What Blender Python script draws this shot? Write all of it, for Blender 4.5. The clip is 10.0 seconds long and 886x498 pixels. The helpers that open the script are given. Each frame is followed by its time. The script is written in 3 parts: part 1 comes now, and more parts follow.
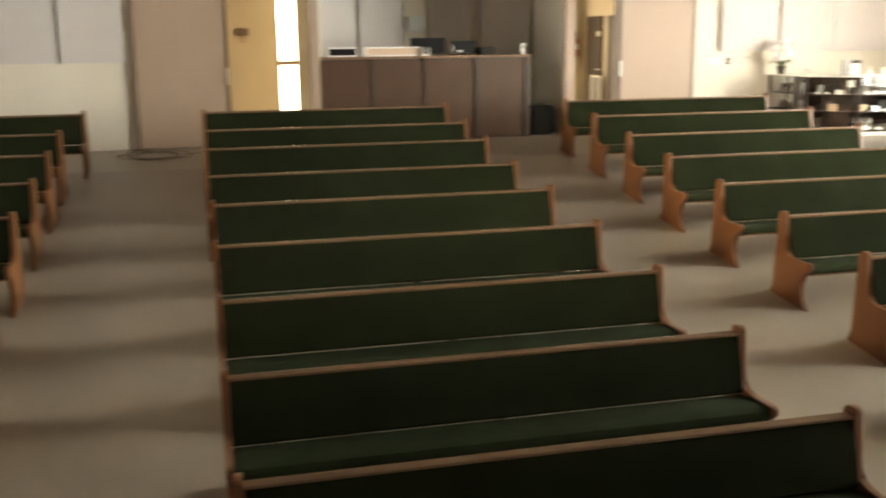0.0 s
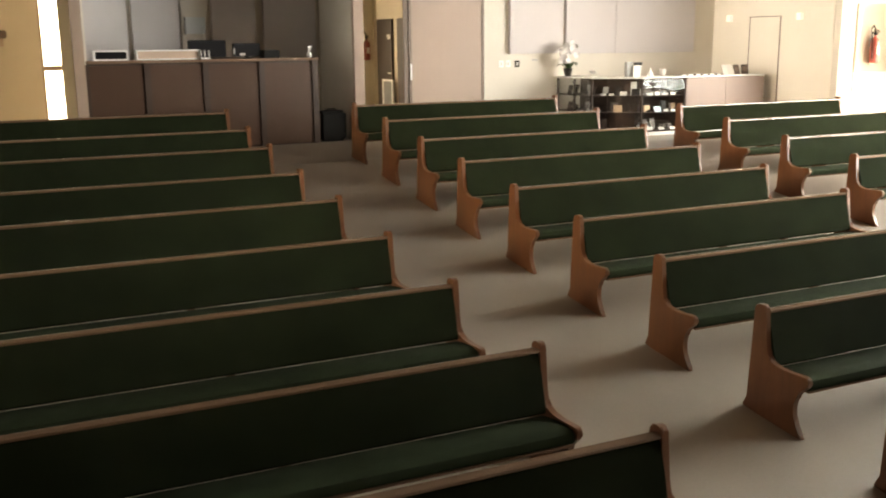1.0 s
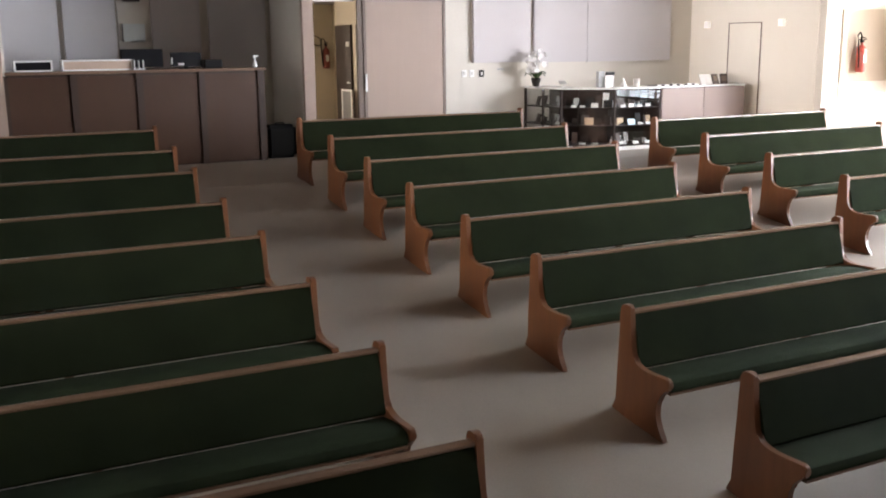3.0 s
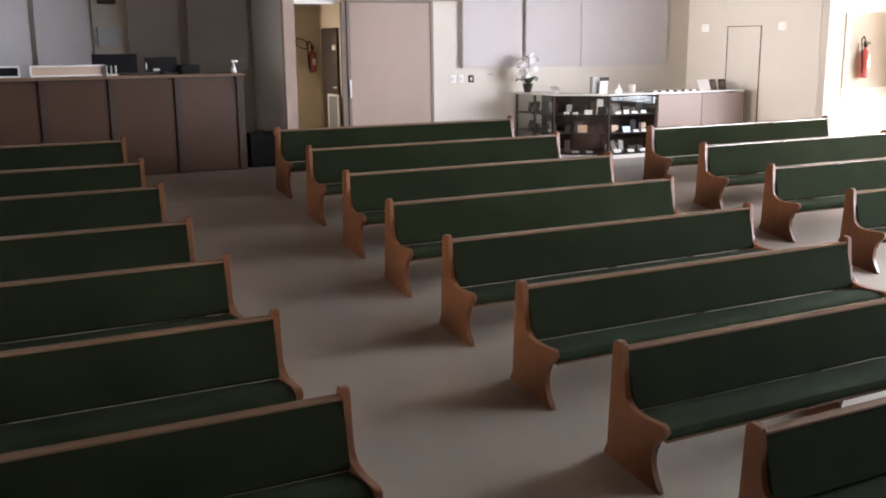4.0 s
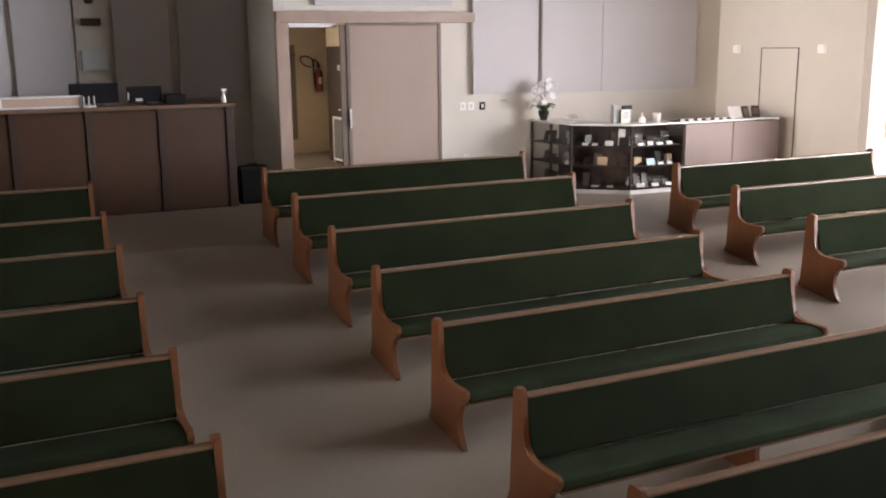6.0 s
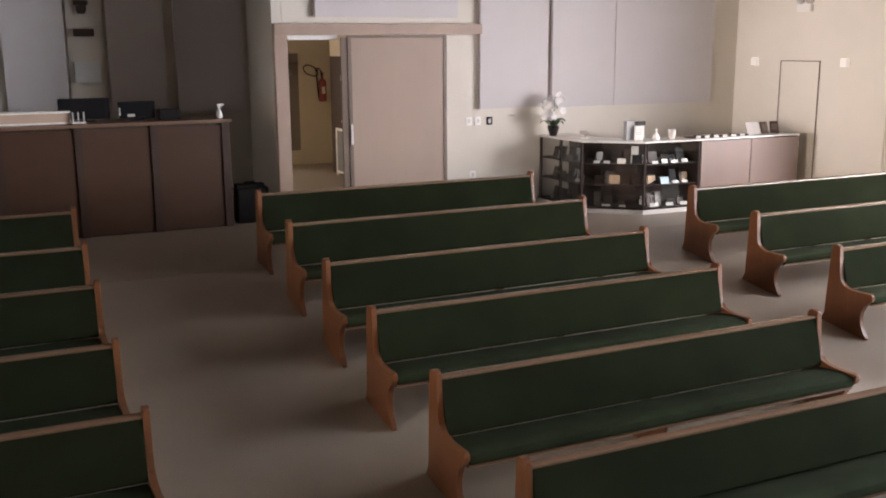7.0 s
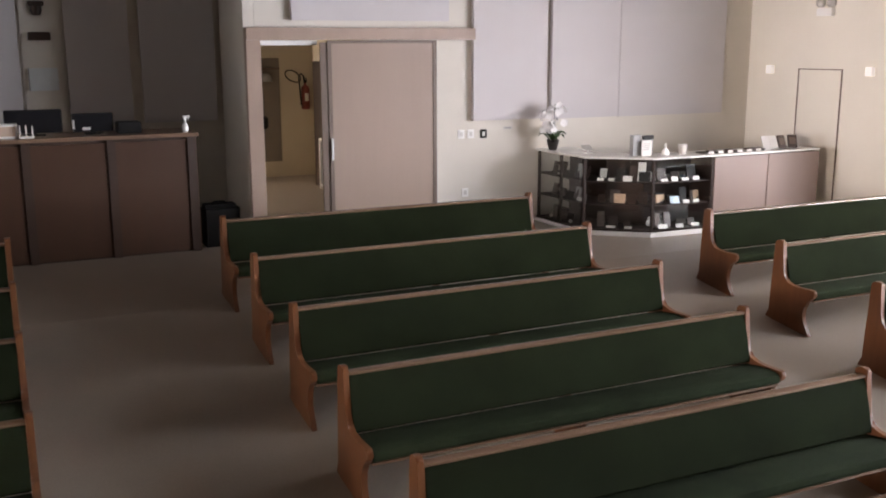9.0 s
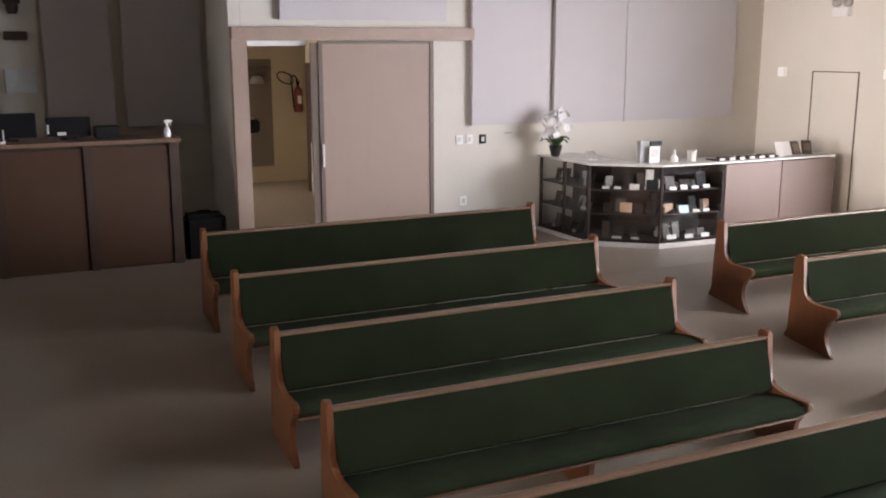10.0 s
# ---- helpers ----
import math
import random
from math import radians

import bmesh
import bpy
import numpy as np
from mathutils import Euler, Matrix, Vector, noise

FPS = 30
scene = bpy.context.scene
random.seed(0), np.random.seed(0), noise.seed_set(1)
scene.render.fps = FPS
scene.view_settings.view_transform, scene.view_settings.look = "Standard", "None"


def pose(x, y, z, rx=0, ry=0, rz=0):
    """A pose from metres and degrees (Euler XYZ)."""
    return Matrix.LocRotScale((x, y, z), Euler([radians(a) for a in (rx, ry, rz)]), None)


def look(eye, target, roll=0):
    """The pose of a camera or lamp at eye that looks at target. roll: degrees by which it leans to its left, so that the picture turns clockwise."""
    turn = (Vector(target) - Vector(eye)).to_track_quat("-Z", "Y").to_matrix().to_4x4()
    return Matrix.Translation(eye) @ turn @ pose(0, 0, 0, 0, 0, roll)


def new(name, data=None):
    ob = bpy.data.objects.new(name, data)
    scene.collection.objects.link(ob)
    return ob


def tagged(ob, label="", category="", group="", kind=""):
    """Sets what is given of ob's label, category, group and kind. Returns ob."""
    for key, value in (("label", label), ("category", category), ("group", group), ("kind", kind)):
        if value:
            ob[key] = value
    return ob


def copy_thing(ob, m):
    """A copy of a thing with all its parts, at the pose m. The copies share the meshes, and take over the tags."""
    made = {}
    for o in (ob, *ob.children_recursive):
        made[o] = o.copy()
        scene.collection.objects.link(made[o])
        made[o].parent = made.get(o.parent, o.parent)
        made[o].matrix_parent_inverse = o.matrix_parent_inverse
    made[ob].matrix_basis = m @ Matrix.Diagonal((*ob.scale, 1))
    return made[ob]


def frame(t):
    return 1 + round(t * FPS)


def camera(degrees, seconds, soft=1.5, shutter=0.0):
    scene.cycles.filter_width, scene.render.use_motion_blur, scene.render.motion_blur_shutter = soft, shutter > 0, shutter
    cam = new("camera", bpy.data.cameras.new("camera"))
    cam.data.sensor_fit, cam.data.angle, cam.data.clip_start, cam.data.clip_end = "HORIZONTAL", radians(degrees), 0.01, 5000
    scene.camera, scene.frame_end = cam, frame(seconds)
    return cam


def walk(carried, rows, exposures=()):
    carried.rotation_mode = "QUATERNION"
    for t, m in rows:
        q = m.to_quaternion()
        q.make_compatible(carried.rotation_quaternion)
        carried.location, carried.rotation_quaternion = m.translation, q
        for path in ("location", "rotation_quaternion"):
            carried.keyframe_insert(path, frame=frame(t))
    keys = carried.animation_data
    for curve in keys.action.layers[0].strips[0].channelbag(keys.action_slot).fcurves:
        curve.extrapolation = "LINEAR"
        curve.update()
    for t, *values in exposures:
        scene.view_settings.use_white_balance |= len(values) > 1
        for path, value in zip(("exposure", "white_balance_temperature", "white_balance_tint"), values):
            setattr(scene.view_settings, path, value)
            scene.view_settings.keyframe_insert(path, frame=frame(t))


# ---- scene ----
cam = camera(49.4, 10.0, soft=1.9, shutter=0.5)
PATH = [
    (0, (-0.051, -0.665, 1.733), (0.411, 1.233, 1.306), -0.6),
    (0.5, (0.178, -0.308, 1.68), (0.898, 1.509, 1.256), -0.7),
    (1, (0.321, -0.06, 1.675), (1.163, 1.705, 1.255), -0.6),
    (1.5, (0.549, 0.178, 1.703), (1.421, 1.929, 1.287), -0.6),
    (2, (0.79, 0.433, 1.687), (1.663, 2.185, 1.277), -0.7),
    (3.5, (1.39, 1.174, 1.776), (2.273, 2.921, 1.363), -0.6),
    (4, (1.61, 1.434, 1.806), (2.495, 3.179, 1.394), -0.6),
    (4.5, (1.824, 1.668, 1.863), (2.711, 3.413, 1.453), -0.7),
    (5, (2.041, 1.924, 1.964), (2.93, 3.667, 1.552), -0.7),
    (6.5, (2.608, 2.729, 2.302), (3.427, 4.506, 1.887), -0.5),
    (7, (2.768, 2.994, 2.389), (3.588, 4.77, 1.973), -0.4),
    (7.5, (2.901, 3.266, 2.421), (3.726, 5.041, 2.011), -0.3),
    (8, (3.049, 3.523, 2.434), (3.875, 5.296, 2.018), -0.3),
    (8.5, (3.195, 3.8, 2.442), (4.023, 5.573, 2.03), -0.3),
    (9, (3.341, 4.091, 2.46), (4.173, 5.862, 2.045), -0.2),
    (9.5, (3.485, 4.375, 2.461), (4.319, 6.145, 2.049), -0.1),
    (10, (3.641, 4.671, 2.457), (4.475, 6.441, 2.044), -0.1),
]
EXPOSURES = [(0, 0.97, 9400, 8), (1, 0.52, 8700, 11), (2, 0.38, 7500, 14), (3.5, 0.28, 6750, 17), (5, 0.08, 6900, 19), (7, -0.08, 7200, 21), (10, -0.05, 6900, 20)]
walk(cam, [(t, look(eye, target, roll)) for t, eye, target, roll in PATH], EXPOSURES)

# ---- light: low sun, sky through the side windows, added fill lamps ----
world = bpy.data.worlds.new("sky")
scene.world = world
world.use_nodes = True
sky = world.node_tree.nodes.new("ShaderNodeTexSky")
sky.sky_type, sky.sun_disc = "NISHITA", False
SUN_WAY = Vector((-0.85, 0.5, -0.12)).normalized()
sky.sun_elevation, sky.sun_rotation = radians(7), radians(120)
background = world.node_tree.nodes["Background"]
world.node_tree.links.new(sky.outputs[0], background.inputs[0])
background.inputs[1].default_value = 0.10


def lamp(name, kind, where, way, energy, colour, size=None):
    data = bpy.data.lights.new(name, kind)
    data.energy, data.color = energy, colour
    if size:
        data.shape, data.size, data.size_y = "RECTANGLE", size[0], size[1]
    ob = new(name, data)
    ob.matrix_world = look(where, Vector(where) + Vector(way))
    return ob


sun = lamp("sun", "SUN", (30, -5, 8), SUN_WAY, 5.0, (1.0, 0.93, 0.82))
sun.data.angle = radians(0.6)
east = lamp("daylight_right", "AREA", (16.6, 5.3, 2.2), (-1, 0.0, -0.10), 1650, (0.78, 0.89, 1.0), (7.2, 3.7))
east.data.spread = radians(139)
# added fill for the right rear wall, counter and floor
porch = lamp("fill_porch", "AREA", (16.27, 10.2, 1.55), (-0.93, 0.22, -0.28), 290, (0.93, 0.96, 1.0), (2.2, 3.0))
porch.data.spread = radians(125)
west = lamp("daylight_left", "AREA", (-7.45, 9.0, 1.9), (21.4, -3.0, -4.0), 42, (0.93, 0.96, 1.0), (3.4, 2.2))
west.data.spread = radians(100)
# added narrow beam that only brightens the wall with the flush door
beam = lamp("fill_side_wall", "AREA", (-7.45, 12.2, 2.0), (21.6, 2.0, 0.2), 26, (0.93, 0.95, 1.0), (2.0, 2.2))
beam.data.spread = radians(21)
# added narrow fill for pew fronts and right rear, no known source
front = lamp("fill_front", "AREA", (-7.45, 2.2, 2.8), (21.5, 11.0, -0.9), 68, (1.0, 0.93, 0.82), (3.2, 2.2))
front.data.spread = radians(33)
lamp("daylight_foyer", "AREA", (1.97, 22.12, 1.4), (0, -1, 0), 80, (1.0, 0.90, 0.72), (0.7, 2.6))
# added foyer fill, hidden behind the booth alcove
lamp("fill_foyer", "AREA", (4.9, 22.12, 1.5), (0, -1, 0), 110, (1.0, 0.92, 0.78), (2.6, 1.8))


# ---- materials ----
def material(name, colour, rough=0.6, vary=0.12, scale=6.0, grain=(1, 1, 1), fine=60.0, bump=0.08, metal=0.0, spread=0.0, sheen=0.0, gloss=0.5, depth=0.004):
    m = bpy.data.materials.new(name)
    m.use_nodes = True
    nt = m.node_tree
    nodes, links = nt.nodes, nt.links
    bsdf = nodes["Principled BSDF"]
    co = nodes.new("ShaderNodeTexCoord")
    mp = nodes.new("ShaderNodeMapping")
    mp.inputs["Scale"].default_value = grain
    links.new(co.outputs["Object"], mp.inputs[0])
    big = nodes.new("ShaderNodeTexNoise")
    big.inputs["Scale"].default_value, big.inputs["Detail"].default_value = scale, 6
    small = nodes.new("ShaderNodeTexNoise")
    small.inputs["Scale"].default_value, small.inputs["Detail"].default_value = fine, 3
    links.new(mp.outputs[0], big.inputs[0])
    links.new(mp.outputs[0], small.inputs[0])
    add = nodes.new("ShaderNodeMath")
    add.operation = "MULTIPLY_ADD"
    add.inputs[1].default_value = 0.4
    links.new(small.outputs[0], add.inputs[0])
    links.new(big.outputs[0], add.inputs[2])
    ramp = nodes.new("ShaderNodeMapRange")
    ramp.inputs[1].default_value, ramp.inputs[2].default_value = 0.4, 1.0
    ramp.inputs[3].default_value, ramp.inputs[4].default_value = 1 - vary, 1 + vary
    links.new(add.outputs[0], ramp.inputs[0])
    value = ramp.outputs[0]
    if spread:
        info = nodes.new("ShaderNodeObjectInfo")
        rnd = nodes.new("ShaderNodeMapRange")
        rnd.inputs[3].default_value, rnd.inputs[4].default_value = 1 - spread, 1 + spread
        links.new(info.outputs["Random"], rnd.inputs[0])
        mul = nodes.new("ShaderNodeMath")
        mul.operation = "MULTIPLY"
        links.new(value, mul.inputs[0])
        links.new(rnd.outputs[0], mul.inputs[1])
        value = mul.outputs[0]
    hsv = nodes.new("ShaderNodeHueSaturation")
    hsv.inputs["Color"].default_value = (*colour, 1)
    links.new(value, hsv.inputs["Value"])
    links.new(hsv.outputs[0], bsdf.inputs["Base Color"])
    rr = nodes.new("ShaderNodeMapRange")
    rr.inputs[3].default_value, rr.inputs[4].default_value = max(0.02, rough - 0.1), min(1, rough + 0.1)
    links.new(big.outputs[0], rr.inputs[0])
    links.new(rr.outputs[0], bsdf.inputs["Roughness"])
    bsdf.inputs["Metallic"].default_value = metal
    bsdf.inputs["Specular IOR Level"].default_value = gloss
    if sheen:
        bsdf.inputs["Sheen Weight"].default_value = sheen
    if bump:
        bp = nodes.new("ShaderNodeBump")
        bp.inputs["Strength"].default_value, bp.inputs["Distance"].default_value = bump, depth
        links.new(small.outputs[0], bp.inputs["Height"])
        links.new(bp.outputs[0], bsdf.inputs["Normal"])
    return m


def glass(name, tint=(0.9, 0.93, 0.93), rough=0.02):
    m = bpy.data.materials.new(name)
    m.use_nodes = True
    bsdf = m.node_tree.nodes["Principled BSDF"]
    bsdf.inputs["Base Color"].default_value = (*tint, 1)
    bsdf.inputs["Roughness"].default_value = rough
    bsdf.inputs["Transmission Weight"].default_value = 1.0
    bsdf.inputs["IOR"].default_value = 1.45
    return m


CARPET = material("beige_carpet", (0.292, 0.248, 0.208), 0.44, 0.17, 0.9, (1, 0.5, 1), 90, 0.12, gloss=0.5)
WALL = material("cream_wall_paint", (0.67, 0.63, 0.565), 0.7, 0.05, 1.5, fine=120, bump=0.06)
SIDE = material("beige_wall_paint", (0.79, 0.745, 0.665), 0.65, 0.05, 1.2, fine=120, bump=0.06)
YELLOW = material("yellow_wall_paint", (0.56, 0.485, 0.37), 0.65, 0.06, 1.2, fine=120, bump=0.06)
# ceiling white taken down to grey in the colour, for less bounce
CEIL = material("greyed_ceiling_paint", (0.45, 0.43, 0.41), 0.8, 0.04, 1.0, bump=0.04)
# hall ceiling is unseen; dark warm brown only weakens the bounced light
CEIL_UNSEEN = material("unseen_ceiling_brown", (0.12, 0.085, 0.057), 0.6, 0.12, 2.0, (4, 0.6, 4), 20, 0.05)
PANEL = material("grey_acoustic_fabric", (0.56, 0.535, 0.545), 0.9, 0.05, 0.8, fine=260, bump=0.2, spread=0.02, sheen=0.2)
OAK = material("varnished_oak", (0.14, 0.053, 0.021), 0.38, 0.22, 3.0, (1, 6, 0.7), 26, 0.06, spread=0.08)
# base greyed to carry part of the reflected light on the rails
OAK_RAIL = material("varnished_oak_rail", (0.152, 0.092, 0.062), 0.15, 0.18, 3.0, (0.5, 6, 6), 26, 0.04, spread=0.06, gloss=0.9)
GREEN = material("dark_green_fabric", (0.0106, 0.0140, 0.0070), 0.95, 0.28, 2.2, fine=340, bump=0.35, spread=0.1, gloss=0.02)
# the backs' cloth painted lighter where seats face up to light; streaks are wear
SEAT_GREEN_LIT = material("green_seat_fabric_lit", (0.0180, 0.0245, 0.0135), 0.92, 0.40, 2.6, fine=340, bump=0.35, spread=0.1, gloss=0.03)
DESK = material("brown_laminate", (0.058, 0.025, 0.0125), 0.5, 0.08, 2.5, (8, 8, 0.8), 22, 0.04, spread=0.05)
DESK_DARK = material("dark_brown_strip", (0.040, 0.022, 0.015), 0.5, 0.12, 3, bump=0.03)
DESK_TOP = material("worktop_laminate", (0.18, 0.11, 0.075), 0.35, 0.10, 2.5, (1, 8, 8), 22, 0.03)
DOOR = material("taupe_laminate", (0.325, 0.236, 0.188), 0.5, 0.03, 2.0, (10, 10, 0.6), 20, 0.03)
TRIM = material("taupe_trim", (0.345, 0.25, 0.20), 0.5, 0.08, 2.0, (3, 3, 1), 30, 0.03)
EDGE = material("dark_taupe_edge", (0.15, 0.105, 0.08), 0.5, 0.10, 3, bump=0.03)
CABINET = material("walnut_laminate", (0.19, 0.125, 0.098), 0.45, 0.03, 2.0, (3, 3, 0.8), 90, 0.03)
DARK = material("dark_cabinet_board", (0.022, 0.0125, 0.0095), 0.6, 0.15, 3, bump=0.03, gloss=0.2)
DARK_DOOR = material("dark_brown_door", (0.035, 0.018, 0.012), 0.4, 0.15, 3, (6, 6, 0.7), 20, 0.04)
WHITE = material("white_lacquer", (0.86, 0.85, 0.83), 0.35, 0.04, 3, bump=0.02)
STONE = material("white_stone_top", (0.72, 0.70, 0.68), 0.22, 0.06, 5, bump=0.01)
BLACK = material("black_plastic", (0.006, 0.0055, 0.0055), 0.55, 0.15, 6, fine=200, bump=0.08, gloss=0.25)
SCREEN = material("dark_screen", (0.006, 0.006, 0.008), 0.5, 0.1, 3, bump=0, gloss=0.2)
GREYP = material("grey_plastic", (0.25, 0.25, 0.25), 0.45, 0.1, 6, bump=0.04)
PAPER = material("white_paper", (0.62, 0.60, 0.57), 0.6, 0.05, 12, bump=0.02, spread=0.06)
BLUEPAPER = material("pale_blue_paper", (0.45, 0.58, 0.68), 0.6, 0.1, 12, bump=0.02)
KRAFT = material("tan_card", (0.48, 0.33, 0.22), 0.7, 0.1, 12, bump=0.03, spread=0.1)
BOOK = material("dark_book_cloth", (0.06, 0.042, 0.035), 0.6, 0.25, 9, bump=0.05, spread=0.5)
BROWNBOX = material("pinkish_card", (0.50, 0.37, 0.29), 0.7, 0.06, 5, bump=0.03)
# one red in two tones: paled by porch glare, darkened for the dim foyer
RED = material("red_enamel", (0.48, 0.085, 0.065), 0.3, 0.08, 8, bump=0.01)
RED_SHADED = material("shaded_red_enamel", (0.22, 0.04, 0.025), 0.45, 0.12, 8, bump=0.02)
CHROME = material("brushed_steel", (0.72, 0.71, 0.69), 0.42, 0.06, 8, (1, 1, 12), 60, 0.03, metal=0.55)
RUBBER = material("black_rubber", (0.006, 0.0055, 0.005), 0.75, 0.1, 8, bump=0.03, gloss=0.12)
CABLE = material("grey_brown_cable", (0.10, 0.085, 0.07), 0.6, 0.1, 8, bump=0.02)
LEAF = material("orchid_leaf", (0.03, 0.07, 0.02), 0.4, 0.2, 9, bump=0.05)
PETAL = material("white_petal", (0.80, 0.78, 0.78), 0.6, 0.05, 20, bump=0.05)
POT = material("dark_pot", (0.03, 0.028, 0.027), 0.3, 0.1, 9, bump=0.02)
SWITCHBOX = material("pale_grey_lacquer", (0.62, 0.66, 0.67), 0.45, 0.06, 4, bump=0.02)
GLOW = material("frosted_lamp_glass", (0.85, 0.84, 0.80), 0.5, 0.02, 4, bump=0)
GLOW.node_tree.nodes["Principled BSDF"].inputs["Emission Color"].default_value = (1.0, 0.97, 0.92, 1)
GLOW.node_tree.nodes["Principled BSDF"].inputs["Emission Strength"].default_value = 0.3
GLASS = glass("clear_glass")
PANE = glass("window_glass", (0.97, 0.98, 0.98))
# for the unseen walls: brown chosen to dim and warm their bounce
BOUNCE_BROWN = material("unseen_wall_brown", (0.17, 0.092, 0.052), 0.6, 0.12, 2.0, (4, 4, 0.6), 20, 0.05)
BOARD = material("beige_board", (0.50, 0.42, 0.32), 0.6, 0.06, 3, bump=0.03)
COATBOARD = material("grey_brown_board", (0.20, 0.17, 0.14), 0.6, 0.10, 3, bump=0.03)
PLASTER = material("outside_plaster", (0.55, 0.52, 0.47), 0.85, 0.1, 2, bump=0.1)


# ---- mesh helpers ----
def mesh_of(name, bm, mat, smooth=False):
    bmesh.ops.recalc_face_normals(bm, faces=bm.faces[:])
    me = bpy.data.meshes.new(name)
    bm.to_mesh(me)
    bm.free()
    me.materials.append(mat)
    if smooth:
        me.shade_smooth()
        me.set_sharp_from_angle(angle=radians(38))
    return me


def part(name, bm, mat, parent=None, label="", smooth=False, at=None):
    ob = new(name, mesh_of(name, bm, mat, smooth))
    if parent:
        ob.parent = parent
    if at is not None:
        ob.matrix_basis = at
    if label:
        tagged(ob, label)
    return ob


def thing(name, where, label, category, group="", turn=0.0):
    ob = new(name)
    ob.empty_display_size = 0.1
    ob.matrix_basis = pose(*where, 0, 0, turn)
    return tagged(ob, label, category, group)


def box(bm, a, b, bevel=0.0, m=None):
    """A box between two corners."""
    lo, hi = [min(p, q) for p, q in zip(a, b)], [max(p, q) for p, q in zip(a, b)]
    v = [bm.verts.new((x, y, z)) for x in (lo[0], hi[0]) for y in (lo[1], hi[1]) for z in (lo[2], hi[2])]
    faces = [bm.faces.new([v[i] for i in q]) for q in ((0, 1, 3, 2), (4, 6, 7, 5), (0, 4, 5, 1), (2, 3, 7, 6), (0, 2, 6, 4), (1, 5, 7, 3))]
    if m is not None:
        for q in v:
            q.co = m @ q.co
    if bevel:
        edges = list({e for f in faces for e in f.edges})
        bmesh.ops.bevel(bm, geom=edges, offset=bevel, segments=2, affect="EDGES")
    return bm


def boxes(*items):
    bm = bmesh.new()
    for it in items:
        box(bm, *it)
    return bm


def lathe(profile, n=20, centre=(0, 0)):
    """A turned body from (radius, height) pairs."""
    bm = bmesh.new()
    rings = []
    for r, z in profile:
        rings.append([bm.verts.new((centre[0] + max(r, 1e-4) * math.cos(2 * math.pi * i / n), centre[1] + max(r, 1e-4) * math.sin(2 * math.pi * i / n), z)) for i in range(n)])
    for a, b in zip(rings, rings[1:]):
        for i in range(n):
            bm.faces.new((a[i], a[(i + 1) % n], b[(i + 1) % n], b[i]))
    bm.faces.new(rings[0][::-1])
    bm.faces.new(rings[-1])
    return bm


def tube(points, radius, n=8, closed=False):
    bm = bmesh.new()
    pts = [Vector(p) for p in points]
    rings = []
    for i, p in enumerate(pts):
        a = pts[i - 1] if i or closed else p
        b = pts[(i + 1) % len(pts)] if i + 1 < len(pts) or closed else p
        d = (b - a).normalized()
        s = d.cross(Vector((0, 0, 1)))
        s = s.normalized() if s.length > 0.05 else d.cross(Vector((0, 1, 0))).normalized()
        u = s.cross(d)
        rings.append([bm.verts.new(p + radius * (math.cos(2 * math.pi * k / n) * s + math.sin(2 * math.pi * k / n) * u)) for k in range(n)])
    pairs = list(zip(rings, rings[1:])) + ([(rings[-1], rings[0])] if closed else [])
    for a, b in pairs:
        for k in range(n):
            bm.faces.new((a[k], a[(k + 1) % n], b[(k + 1) % n], b[k]))
    if not closed:
        bm.faces.new(rings[0][::-1])
        bm.faces.new(rings[-1])
    return bm


def smooth_loop(points, steps=4):
    """A closed Catmull-Rom outline through the points; a third value 1 keeps a point sharp."""
    out, n = [], len(points)
    for i in range(n):
        p0, p1, p2, p3 = (points[(i + k) % n] for k in (-1, 0, 1, 2))
        q0 = p1 if len(p1) > 2 else p0
        q3 = p2 if len(p2) > 2 else p3
        for k in range(steps):
            t = k / steps
            out.append(tuple(0.5 * (2 * p1[j] + (p2[j] - q0[j]) * t + (2 * q0[j] - 5 * p1[j] + 4 * p2[j] - q3[j]) * t * t + (3 * p1[j] - q0[j] - 3 * p2[j] + q3[j]) * t ** 3) for j in (0, 1)))
    return out


def slab(outline, x0, x1, bevel=0.0):
    """A board with a (y, z) outline, from x0 to x1."""
    bm = bmesh.new()
    a = [bm.verts.new((x0, y, z)) for y, z in outline]
    b = [bm.verts.new((x1, y, z)) for y, z in outline]
    caps = [bm.faces.new(a), bm.faces.new(b[::-1])]
    n = len(outline)
    for i in range(n):
        bm.faces.new((a[i], b[i], b[(i + 1) % n], a[(i + 1) % n]))
    if bevel:
        bmesh.ops.bevel(bm, geom=list({e for f in caps for e in f.edges}), offset=bevel, segments=2, affect="EDGES")
    return bm


def prism(plan, z0, z1, bevel=0.0):
    """A flat body with an (x, y) outline, from z0 to z1."""
    bm = bmesh.new()
    a = [bm.verts.new((x, y, z0)) for x, y in plan]
    b = [bm.verts.new((x, y, z1)) for x, y in plan]
    caps = [bm.faces.new(a[::-1]), bm.faces.new(b)]
    n = len(plan)
    for i in range(n):
        bm.faces.new((a[i], a[(i + 1) % n], b[(i + 1) % n], b[i]))
    if bevel:
        bmesh.ops.bevel(bm, geom=list(caps[1].edges), offset=bevel, segments=2, affect="EDGES")
    return bm


